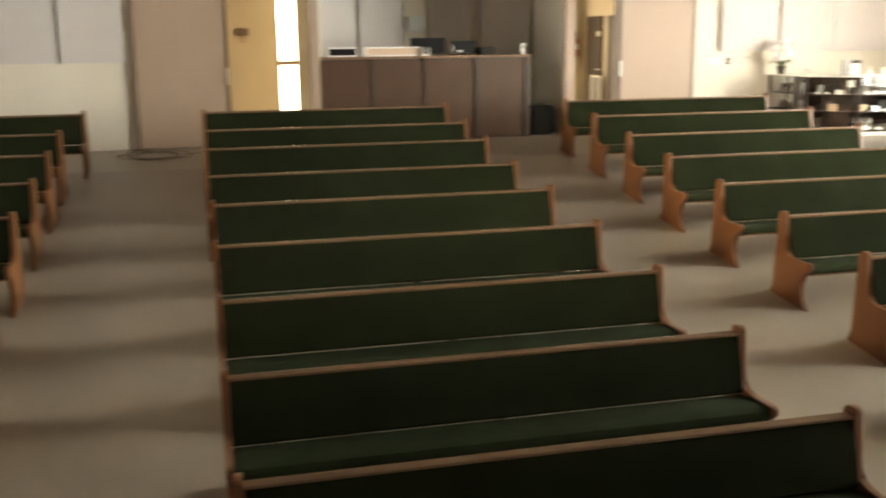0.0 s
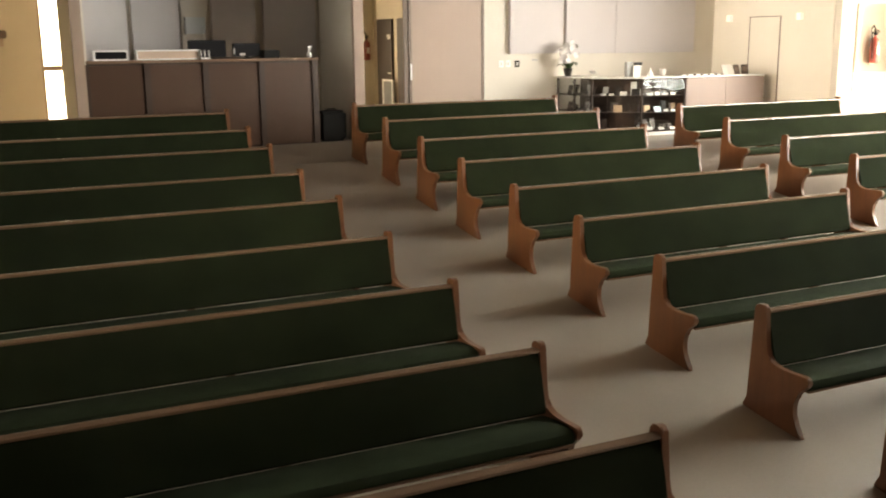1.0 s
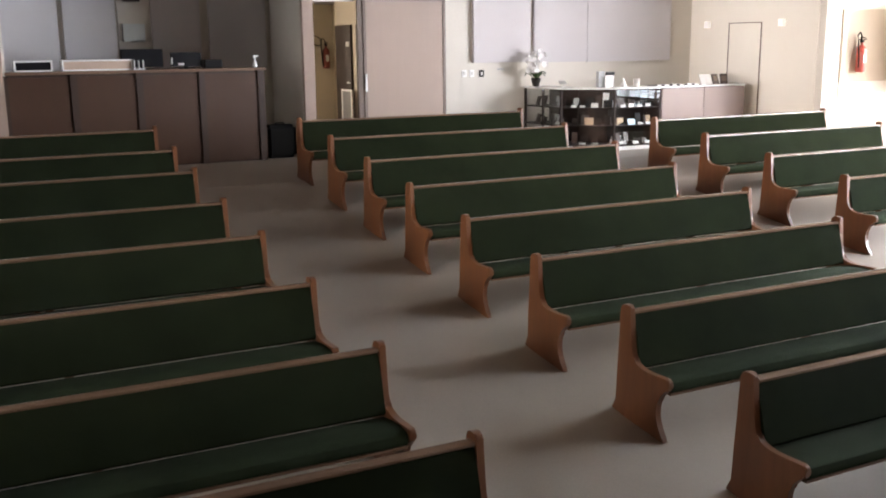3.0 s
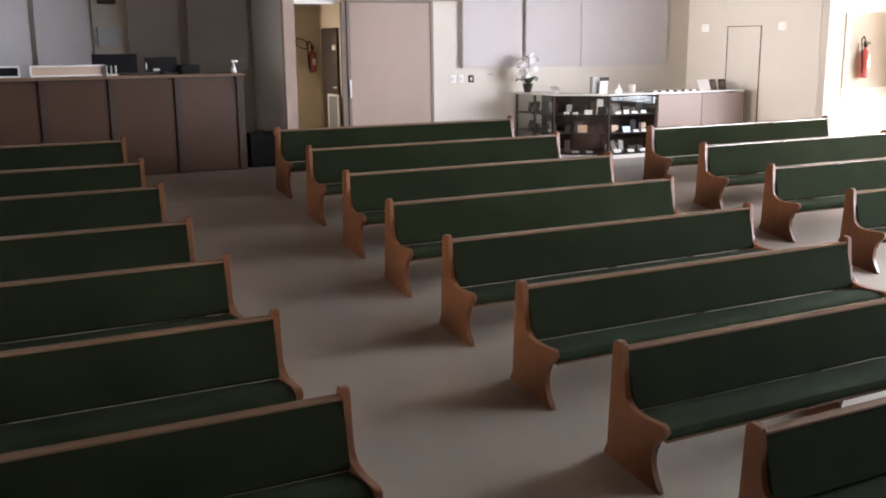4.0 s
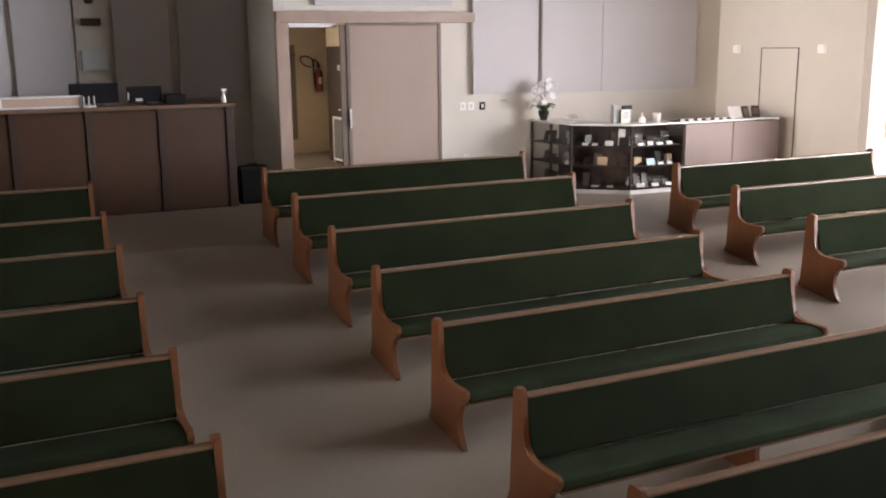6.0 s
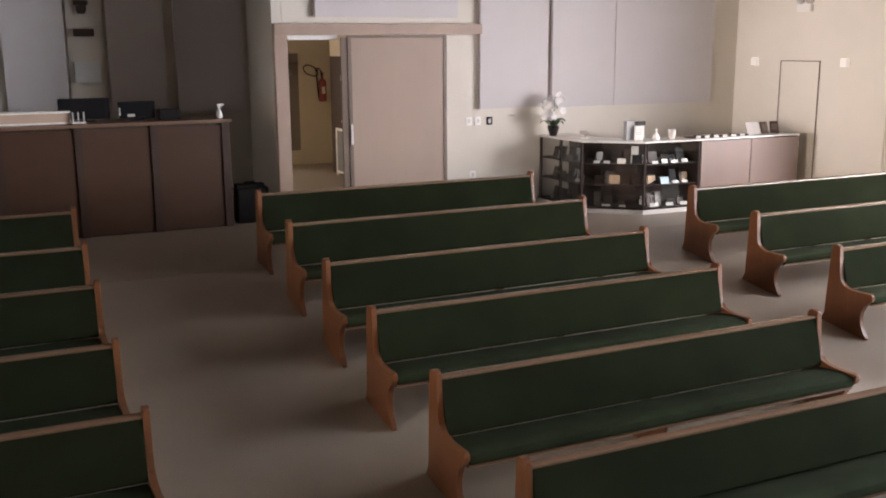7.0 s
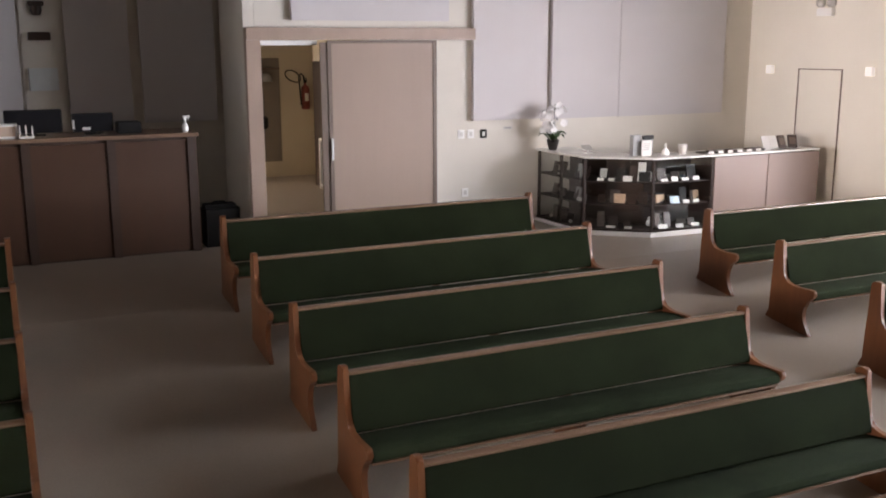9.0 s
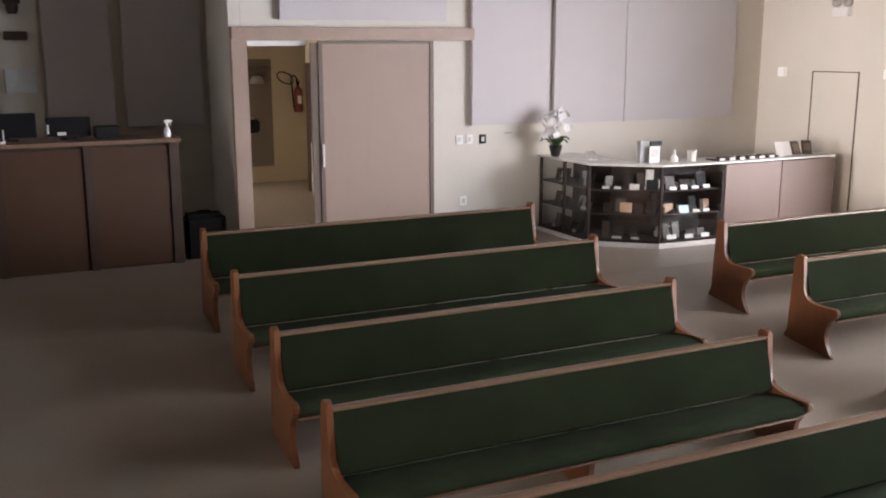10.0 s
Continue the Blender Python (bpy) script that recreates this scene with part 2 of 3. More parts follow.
def wall(name, axis, near, far, u0, u1, z0, z1, mat, holes=()):
    """A wall across one axis, with openings (u0, u1, z0, z1) that go through it."""
    us = sorted({u0, u1, *[h[0] for h in holes], *[h[1] for h in holes]})
    zs = sorted({z0, z1, *[h[2] for h in holes], *[h[3] for h in holes]})
    us, zs = [u for u in us if u0 <= u <= u1], [z for z in zs if z0 <= z <= z1]

    def solid(i, j):
        if not (0 <= i < len(us) - 1 and 0 <= j < len(zs) - 1):
            return False
        u, z = (us[i] + us[i + 1]) / 2, (zs[j] + zs[j + 1]) / 2
        return not any(h[0] < u < h[1] and h[2] < z < h[3] for h in holes)

    bm = bmesh.new()
    cache = {}

    def v(w, u, z):
        key = (w, u, z)
        if key not in cache:
            cache[key] = bm.verts.new((u, w, z) if axis == "y" else (w, u, z))
        return cache[key]

    for i in range(len(us) - 1):
        for j in range(len(zs) - 1):
            if not solid(i, j):
                continue
            a, b, c, d = us[i], us[i + 1], zs[j], zs[j + 1]
            for w in (near, far):
                bm.faces.new((v(w, a, c), v(w, b, c), v(w, b, d), v(w, a, d)))
            for di, dj, p, q in ((-1, 0, (a, c), (a, d)), (1, 0, (b, c), (b, d)), (0, -1, (a, c), (b, c)), (0, 1, (a, d), (b, d))):
                if not solid(i + di, j + dj):
                    bm.faces.new((v(near, *p), v(near, *q), v(far, *q), v(far, *p)))
    ob = part(name, bm, mat)
    return tagged(ob, kind="structure")


# ---- setting ----
WEST, EAST, SOUTH, REAR, TOP = -7.2, 16.3, -4.0, 15.85, 4.8
STEP, BEND, LOW, HIGH, LIFT = 13.3, 9.55, 0.0, 0.004, -0.024
STEEP, GENTLE, SLOPE = 0.138, 0.115, 0.127


def ground(y):
    """The height of the raked floor, which flattens towards the rear wall."""
    if y > STEP:
        return LIFT + (HIGH - LIFT) * min(1.0, (y - STEP) / (REAR - 0.05 - STEP))
    y = max(LOW, y)
    return LIFT - STEEP * (STEP - max(BEND, y)) - GENTLE * max(0.0, BEND - y)


def side_wall(y):
    """The inner face of the slightly turned east wall near the rear corner."""
    return 14.13 + (REAR - y) * 0.0975


SIDE_TURN = 5.57

bm = slab([(SOUTH - 0.3, -2.3), (SOUTH - 0.3, ground(0)), (LOW, ground(0)), (BEND, ground(BEND)), (STEP, LIFT), (REAR - 0.05, HIGH), (22.5, HIGH), (22.5, -2.3)], WEST - 0.3, EAST + 0.3)
tagged(part("floor", bm, CARPET), "beige grey carpet on a raked hall floor", "floor", kind="structure")
ob = part("ceiling", boxes(((WEST - 0.3, SOUTH - 0.3, TOP), (EAST + 0.3, 18.57, TOP + 0.2))), CEIL_UNSEEN)
tagged(ob, "unseen hall ceiling, dark brown to cut bounce light", "ceiling", kind="structure")
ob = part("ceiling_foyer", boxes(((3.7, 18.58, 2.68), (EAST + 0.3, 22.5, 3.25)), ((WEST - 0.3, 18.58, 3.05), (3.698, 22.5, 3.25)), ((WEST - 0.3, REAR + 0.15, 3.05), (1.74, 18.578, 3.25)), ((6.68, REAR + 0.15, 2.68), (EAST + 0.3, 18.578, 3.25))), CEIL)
tagged(ob, "plain white foyer ceiling, greyed to cut bounce light", "ceiling", kind="structure")

# rear wall: left doorway, booth alcove, right doorway
wall("wall_rear_left", "y", REAR, REAR + 0.15, WEST, 1.74, HIGH - 0.3, TOP, WALL, [(0.0, 1.70, HIGH, 2.53)])
wall("wall_rear_right", "y", REAR, REAR + 0.15, 6.36, 14.32, HIGH - 0.3, TOP, WALL, [(6.40, 7.80, HIGH, 2.53)])
wall("wall_alcove_left", "x", 1.74, 1.90, REAR, 18.40, HIGH - 0.3, TOP, WALL)
tagged(part("wall_alcove_right", prism([(6.22, REAR), (6.50, 18.40), (6.66, 18.40), (6.358, REAR)], HIGH - 0.3, TOP), WALL), kind="structure")
wall("wall_alcove_back", "y", 18.402, 18.55, 1.74, 6.66, HIGH - 0.3, TOP, WALL)
tagged(part("wall_east_rear", prism([(side_wall(REAR), REAR), (side_wall(12.98), 12.98), (side_wall(12.98) + 0.15, 12.98), (side_wall(REAR) + 0.15, REAR)], -1.0, TOP), SIDE), kind="structure")
wall("wall_transept", "y", 12.83, 12.98, side_wall(12.83), EAST, -1.0, TOP, WALL)
wall("wall_east", "x", EAST, EAST + 0.2, SOUTH, 12.98, -2.2, TOP, WALL, [(1.4, 8.75, 0.2, 4.2), (8.95, 11.45, -0.2, 3.3), (11.70, 12.78, -0.5, 3.2)])
wall("wall_west", "x", WEST - 0.2, WEST, SOUTH, REAR + 0.15, -2.2, TOP, BOUNCE_BROWN, [(7.0, 13.4, 0.3, 3.1), (0.4, 4.0, 1.5, 4.1)])
wall("wall_south", "y", SOUTH - 0.2, SOUTH, WEST - 0.2, EAST + 0.2, -2.2, TOP, BOUNCE_BROWN)
wall("wall_foyer_back", "y", 22.0, 22.2, WEST, EAST, HIGH - 0.3, 3.049, YELLOW, [(1.62, 2.34, HIGH, 2.95), (3.5, 6.3, 0.6, 2.4)])
wall("wall_foyer_left", "x", -1.75, -1.6, REAR + 0.15, 22.0, HIGH - 0.3, 3.049, YELLOW)
tagged(part("wall_foyer_right", prism([(9.05, 22.0), (9.05, 20.72), (8.63, 20.72), (8.63, REAR + 0.15), (9.2, REAR + 0.15), (9.2, 22.0)], HIGH - 0.3, 2.68), YELLOW), kind="structure")
# unseen wall added to block direct sun, leaving only the porch opening lit
ob = part("wall_outside", boxes(((19.3, -8, -2.3), (19.6, 9.65, 4.6))), PLASTER)
tagged(ob, "unseen plaster wall added to keep the sun off the windows", "wall", kind="structure")
ob = part("ground_outside", boxes(((-60, -60, -2.6), (80, 80, -2.32))), PLASTER)
tagged(ob, "pale paving outside the hall", "ground", kind="structure")


def window(name, axis, w, u0, u1, z0, z1, panes, rail=None, label="large unseen window with slim pale frame"):
    ob = tagged(new(name), label, "window", kind="structure")
    t = 0.05

    def b(ua, ub, za, zb, d0, d1):
        return ((ua, w + d0, za), (ub, w + d1, zb)) if axis == "y" else ((w + d0, ua, za), (w + d1, ub, zb))

    items = [b(u0, u1, z0, z0 + t, 0.02, 0.09), b(u0, u1, z1 - t, z1, 0.02, 0.09), b(u0, u0 + t, z0 + t, z1 - t, 0.02, 0.09), b(u1 - t, u1, z0 + t, z1 - t, 0.02, 0.09)]
    step = (u1 - u0) / panes
    for i in range(1, panes):
        items.append(b(u0 + i * step - t / 2, u0 + i * step + t / 2, z0 + t, z1 - t, 0.02, 0.09))
    part("window_frame", boxes(*items), TRIM, ob)
    if rail:
        part("rail", boxes(b(u0 + t, u1 - t, rail - 0.055, rail + 0.055, 0.025, 0.085)), TRIM, ob)
    for i in range(panes):
        p = part("pane", boxes(b(u0 + i * step + t / 2, u0 + (i + 1) * step - t / 2, z0 + t, z1 - t, 0.05, 0.056)), PANE, ob)
        p.visible_shadow = False
    return ob


window("window_1", "x", EAST + 0.05, 1.4, 8.75, 0.2, 4.2, 6)
# unseen opening, added only to house the porch fill lamp
window("added_window_7", "x", EAST + 0.05, 8.95, 11.45, -0.2, 3.3, 2)
window("window_2", "x", WEST - 0.15, 7.0, 13.4, 0.3, 3.1, 4)
# unseen opening made for the front fill lamp
window("added_window_5", "x", WEST - 0.15, 0.4, 4.0, 1.5, 4.1, 3)
# hidden opening added for the foyer fill lamp
window("added_window_6", "y", 22.03, 3.5, 6.3, 0.6, 2.4, 2)
window("window_3", "y", 22.03, 1.62, 2.34, HIGH, 2.95, 1, 1.22, "tall glazed foyer door with a cross rail")
# unseen porch window for the sun; its added panel shadows the extinguisher wall
ob = window("window_4", "x", EAST + 0.05, 11.70, 12.78, -0.5, 3.2, 1, None, "tall unseen porch window with a panel added to cast shadow")
part("shadow_panel", boxes(((EAST + 0.02, 11.97, 0.90), (EAST + 0.05, 12.775, 2.42))), BOARD, ob)


# ---- acoustic panels ----
def acoustic_panel(x0, x1, z0, z1, y, label="pale grey fabric acoustic panel on the wall"):
    ob = thing("acoustic_panel", (x0, y, z0), label, "acoustic panel", "acoustic panels on the walls")
    w, h = x1 - x0, z1 - z0
    part("core_frame", boxes(((0.006, -0.06, 0.006), (w - 0.006, 0, h - 0.006))), TRIM, ob)
    part("fabric_cover", box(bmesh.new(), (0, -0.08, 0), (w, -0.012, h), 0.006), PANEL, ob)
    return ob


for x0, x1, z0 in ((9.285, 10.44, 1.45), (10.51, 11.645, 1.435), (11.648, 13.57, 1.43), (6.80, 8.93, 2.76)):
    acoustic_panel(x0, x1, z0, 4.3, REAR)
for x0, x1 in ((-4.4, -3.32), (-3.30, -2.28), (-2.22, -1.27)):
    acoustic_panel(x0, x1, 1.41, 4.3, REAR)
for x0, x1 in ((1.97, 2.88), (2.96, 3.80), (4.39, 5.22), (5.37, 6.40)):
    acoustic_panel(x0, x1, 1.39, 4.3, 18.40, "grey fabric acoustic panel in the booth alcove")

# ---- sliding doors ----
def sliding_door(x0, x1, handle_x, jamb, beam, label):
    ob = thing("sliding_door", (0, REAR, HIGH), label, "door", "sliding doors")
    leaf = part("door_leaf", box(bmesh.new(), (x0, -0.075, 0.015), (x1, -0.03, 2.512), 0.004), DOOR, ob)
    for x in (x0, x1 - 0.045):
        part("edge_strip", box(bmesh.new(), (x - 0.004, -0.085, 0.012), (x + 0.049, -0.076, 2.512), 0.002), EDGE if x != handle_x else TRIM, leaf)
    # dark strip drawn as the shadow line beneath the track beam
    part("top_shadow_strip", boxes(((x0, -0.08, 2.475), (x1, -0.0755, 2.51))), EDGE, leaf)
    part("handle", box(bmesh.new(), (handle_x + 0.008, -0.112, 1.02), (handle_x + 0.038, -0.088, 1.30), 0.006), CHROME, leaf, "brushed steel pull handle")
    part("jamb", box(bmesh.new(), (jamb[0], -0.10, 0.0), (jamb[1], 0.0, 2.518), 0.004), TRIM, ob)
    part("track_beam", box(bmesh.new(), (beam[0], -0.14, 2.52), (beam[1], 0.0, 2.668), 0.005), TRIM, ob)
    return ob


ob = sliding_door(7.25, 8.74, 7.255, (6.22, 6.40), (6.22, 9.29), "taupe laminate sliding door standing half open")
part("closing_stile", box(bmesh.new(), (7.155, -0.07, 0.015), (7.242, -0.032, 2.488), 0.003), EDGE, ob)
part("head_strip", boxes(((6.402, 0.03, 2.455), (7.15, 0.06, 2.515))), WHITE, ob, "pale strip under the door track")
sliding_door(-1.13, 0.37, 0.32, (1.70, 1.86), (-1.75, 1.86), "taupe laminate sliding door beside a bright foyer opening")


# ---- pews ----
PEW = 3.525


def pew():
    ob = thing("pew", (0, 0, 0), "oak pew with dark green upholstered seat and back", "pew", "rows of pews")
    g = SLOPE
    profile = [(-0.036, 0.79), (-0.032, 0.828), (0.012, 0.840), (0.060, 0.829), (0.074, 0.785), (0.086, 0.55), (0.097, 0.36), (0.106, 0.17), (0.112, 0.085), (0.142, 0.055), (0.146, 0.146 * g, 1), (-0.435, -0.435 * g, 1),
               (-0.43, -0.03), (-0.395, 0.02), (-0.362, 0.09), (-0.352, 0.16), (-0.372, 0.25), (-0.425, 0.315), (-0.464, 0.343), (-0.474, 0.376), (-0.470, 0.408), (-0.43, 0.417), (-0.31, 0.412), (-0.20, 0.415), (-0.115, 0.440), (-0.078, 0.485), (-0.060, 0.56), (-0.050, 0.65), (-0.042, 0.73)]
    end = mesh_of("end_panel", slab(smooth_loop(profile), 0, 0.044, 0.008), OAK, True)
    for x in (0.0, PEW - 0.044):
        e = new("end_panel", end)
        e.parent, e.location = ob, (x, 0, 0)
    a, b = 0.046, PEW - 0.046
    back = [(-0.112, 0.390), (-0.122, 0.406), (-0.072, 0.60), (-0.026, 0.758), (-0.018, 0.772), (0.032, 0.772), (-0.012, 0.59), (-0.066, 0.390)]
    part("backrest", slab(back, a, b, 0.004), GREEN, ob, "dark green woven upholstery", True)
    part("top_rail", slab([(-0.026, 0.774), (-0.030, 0.779), (-0.029, 0.791), (-0.021, 0.797), (0.034, 0.797), (0.040, 0.791), (0.040, 0.774)], a - 0.001, b + 0.001), OAK_RAIL, ob, "", True)
    seat = [(-0.085, 0.374), (-0.20, 0.390), (-0.34, 0.404), (-0.425, 0.402), (-0.455, 0.388), (-0.464, 0.362), (-0.462, 0.334), (-0.452, 0.320), (-0.07, 0.312), (-0.066, 0.364)]
    part("seat", slab(seat, a, b, 0.006), SEAT_GREEN_LIT, ob, "green woven seat cushion", True)
    part("seat_board", boxes(((a, -0.445, 0.294), (b, -0.06, 0.311))), OAK_RAIL, ob)
    mid = PEW / 2
    foot = [(0.04, 0.292), (0.09, 0.09 * g), (-0.33, -0.33 * g), (-0.30, 0.06), (-0.27, 0.16), (-0.30, 0.25), (-0.38, 0.292)]
    for x in (mid - 0.02,):
        part("centre_support", slab(foot, x, x + 0.04, 0.004), OAK, ob)
    part("back_bracket", boxes(((mid - 0.03, -0.060, 0.30), (mid + 0.03, 0.0, 0.50))), OAK, ob)
    return ob


ROWS = [(-0.06, [13.25, 12.14, 11.15, 9.96, 8.85, 7.58, 6.30, 5.04, 3.84]),
        (5.335, [13.48, 12.28, 11.10, 9.955, 8.72, 7.485, 6.255, 5.05, 3.83]),
        (10.44, [12.32, 11.22, 10.02, 8.82]),
        (-5.345, [13.40, 12.20, 11.15, 9.99, 8.78, 7.56, 6.35])]
first = None
for x, ys in ROWS:
    for y in ys:
        shift = 0.17 if x < -5 and y > 13 else -0.04 if -1 < x < 1 and y > 9.5 else 0.035 if -1 < x < 1 and y < 4.5 else 0.0
        m = pose(x + shift, y, ground(y))
        if first is None:
            first = pew()
            first.matrix_basis = m
        else:
            copy_thing(first, m)

# ---- sound desk and what stands on it ----
DESK_Y, DESK_Z = REAR - 0.02, HIGH + 1.44
desk = thing("sound_desk", (0, 0, HIGH), "tall brown laminate sound desk with dark upright strips", "desk")
part("body", boxes(((1.92, DESK_Y + 0.02, 0.0), (5.56, DESK_Y + 0.70, 1.395))), DESK_DARK, desk)
for i in range(4):
    x = 1.815 + 0.915 * i
    part("front_panel", box(bmesh.new(), (x + 0.094, DESK_Y - 0.008, 0.02), (x + 0.916, DESK_Y + 0.018, 1.36), 0.004), DESK, desk)
for i in range(5):
    x = 1.815 + 0.915 * i
    part("upright_strip", box(bmesh.new(), (x, DESK_Y - 0.03, 0.0), (x + 0.096, DESK_Y - 0.010, 1.39), 0.003), DESK_DARK, desk)
part("end_panel", boxes(((5.562, DESK_Y + 0.0, 0.0), (5.59, DESK_Y + 0.70, 1.395))), DESK, desk)
part("worktop", box(bmesh.new(), (1.88, DESK_Y - 0.06, 1.398), (5.61, DESK_Y + 0.74, 1.44), 0.006), DESK_TOP, desk)


def tray(x0, x1, height, face, label):
    """A white-rimmed flat case that stands along the desk's edge."""
    ob = thing("display_box", ((x0 + x1) / 2, REAR + 0.22, DESK_Z), label, "display box")
    w = (x1 - x0) / 2
    t = 0.022
    part("rim", boxes(((-w, -0.10, 0), (w, 0.14, t)), ((-w, -0.10, height - t), (w, 0.14, height)), ((-w, -0.10, t), (-w + t, 0.14, height - t)), ((w - t, -0.10, t), (w, 0.14, height - t))), WHITE, ob)
    part("front", boxes(((-w + t, -0.085, t), (w - t, 0.13, height - t))), face, ob)
    return ob


tray(2.02, 2.53, 0.155, SCREEN, "low white-rimmed case with a dark front")
tray(2.66, 3.64, 0.155, BROWNBOX, "long white-rimmed case with a tan front")


def monitor(x, y, w, h, label):
    ob = thing("monitor", (x, y, DESK_Z), label, "monitor")
    case = part("screen_case", box(bmesh.new(), (-w / 2, -0.02, 0.03), (w / 2, 0.03, h), 0.008), BLACK, ob)
    part("screen", boxes(((-w / 2 + 0.015, -0.024, 0.045), (w / 2 - 0.015, -0.0205, h - 0.015))), SCREEN, case)
    part("foot", boxes(((-w / 5, -0.06, 0), (w / 5, 0.10, 0.012)), ((-0.03, 0.0, 0.012), (0.03, 0.028, 0.06))), BLACK, ob)
    return ob


monitor(3.82, REAR + 0.36, 0.62, 0.30, "black monitor on the desk")
ob = monitor(4.46, REAR + 0.30, 0.46, 0.245, "black monitor with a white sticker")
part("sticker", boxes(((-0.12, -0.0265, 0.05), (-0.03, -0.0245, 0.085))), PAPER, ob)
part("side_tag", boxes(((-0.225, -0.0265, 0.07), (-0.205, -0.0245, 0.17))), PAPER, ob)
ob = part("equipment_box", box(bmesh.new(), (4.73, REAR + 0.20, DESK_Z), (5.00, REAR + 0.50, DESK_Z + 0.13), 0.01), BLACK)
tagged(ob, "low black equipment box on the desk", "equipment")
ob = thing("letter_rack", (3.73, REAR + 0.12, DESK_Z), "white wire rack with papers on the desk", "rack")
part("base", boxes(((-0.08, -0.05, 0), (0.08, 0.05, 0.02))), WHITE, ob)
for i in range(3):
    part("divider", boxes(((-0.075 + 0.065 * i, -0.04, 0.02), (-0.062 + 0.065 * i, 0.04, 0.14))), PAPER, ob)


def spray_bottle(where):
    ob = thing("spray_bottle", where, "white plastic spray bottle on the desk", "bottle")
    part("bottle", lathe([(0.034, 0), (0.040, 0.008), (0.040, 0.055), (0.032, 0.085), (0.016, 0.105), (0.013, 0.12)], 16), WHITE, ob, "", True)
    part("collar", lathe([(0.018, 0.12), (0.018, 0.14), (0.012, 0.142)], 14), WHITE, ob, "", True)
    part("trigger_head", slab([(-0.03, 0.175), (-0.022, 0.19), (0.05, 0.19), (0.066, 0.182), (0.066, 0.168), (0.02, 0.165), (0.012, 0.142), (-0.012, 0.142)], -0.012, 0.012, 0.002), WHITE, ob, "", False, pose(0, 0, 0, 0, 0, -90))
    part("trigger", tube([(0.03, 0, 0.166), (0.042, 0, 0.145), (0.038, 0, 0.12)], 0.005, 8), WHITE, ob)
    return ob


spray_bottle((5.50, REAR + 0.16, DESK_Z))
ob = thing("black_case", (5.86, REAR + 0.18, HIGH), "black padded case on the floor beside the desk", "case")
part("shell", box(bmesh.new(), (-0.24, -0.15, 0.0), (0.24, 0.15, 0.53), 0.05), RUBBER, ob, "", True)
part("carry_handle", tube([(-0.08, 0, 0.525), (-0.07, 0, 0.555), (0.07, 0, 0.555), (0.08, 0, 0.525)], 0.01), RUBBER, ob)

# service strip on the alcove wall
strip = thing("service_strip", (4.09, 18.40, 0), "white wall strip carrying boxes above the desk", "wall panel")
part("strip_board", boxes(((-0.25, -0.03, 1.3), (0.25, 0, 4.3))), WALL, strip)
ob = thing("switch_box", (4.08, 18.37, 2.01), "pale square electrical box on the wall", "electrical box")
part("box_body", box(bmesh.new(), (-0.17, -0.06, -0.14), (0.19, 0, 0.16), 0.006), SWITCHBOX, ob)
part("hinge_edge", boxes(((-0.186, -0.05, -0.14), (-0.172, 0, 0.16))), GREYP, ob)
ob = thing("wall_speaker", (4.07, 18.37, 2.59), "dark brown horizontal wall speaker", "speaker")
part("speaker_case", box(bmesh.new(), (-0.14, -0.13, -0.055), (0.14, 0, 0.055), 0.008), DARK_DOOR, ob)
ob = thing("wall_bracket", (4.06, 18.37, 2.98), "dark clamp bracket with a small spotlight", "bracket")
part("clamp", box(bmesh.new(), (-0.10, -0.10, 0.0), (0.10, 0, 0.07), 0.01), DARK_DOOR, ob)
part("lamp_head", lathe([(0.05, -0.12), (0.075, -0.06), (0.07, 0.0)], 14, (0.0, -0.07)), DARK_DOOR, ob, "", True)

# ---- foyer things seen through the doorway ----
ob = thing("foyer_door", (8.63, 20.16, HIGH), "dark brown flush door in the foyer", "door")
part("door_leaf", box(bmesh.new(), (-0.05, -0.42, 0), (-0.003, 0.44, 2.18), 0.005), DARK_DOOR, ob)
part("door_handle", boxes(((-0.09, -0.38, 1.0), (-0.052, -0.26, 1.03))), CHROME, ob)
ob = thing("foyer_door", (8.63, 19.02, HIGH), "dark brown flush door in the foyer", "door")
part("door_leaf", box(bmesh.new(), (-0.05, -0.42, 0), (-0.003, 0.42, 2.18), 0.005), DARK_DOOR, ob)
part("door_handle", boxes(((-0.09, -0.36, 1.0), (-0.052, -0.24, 1.03))), CHROME, ob)
ob = thing("sign_plate", (8.578, 19.90, 1.80), "small white plate on the dark door", "sign")
part("plate", boxes(((-0.006, -0.09, -0.05), (0.0, 0.09, 0.05))), PAPER, ob)


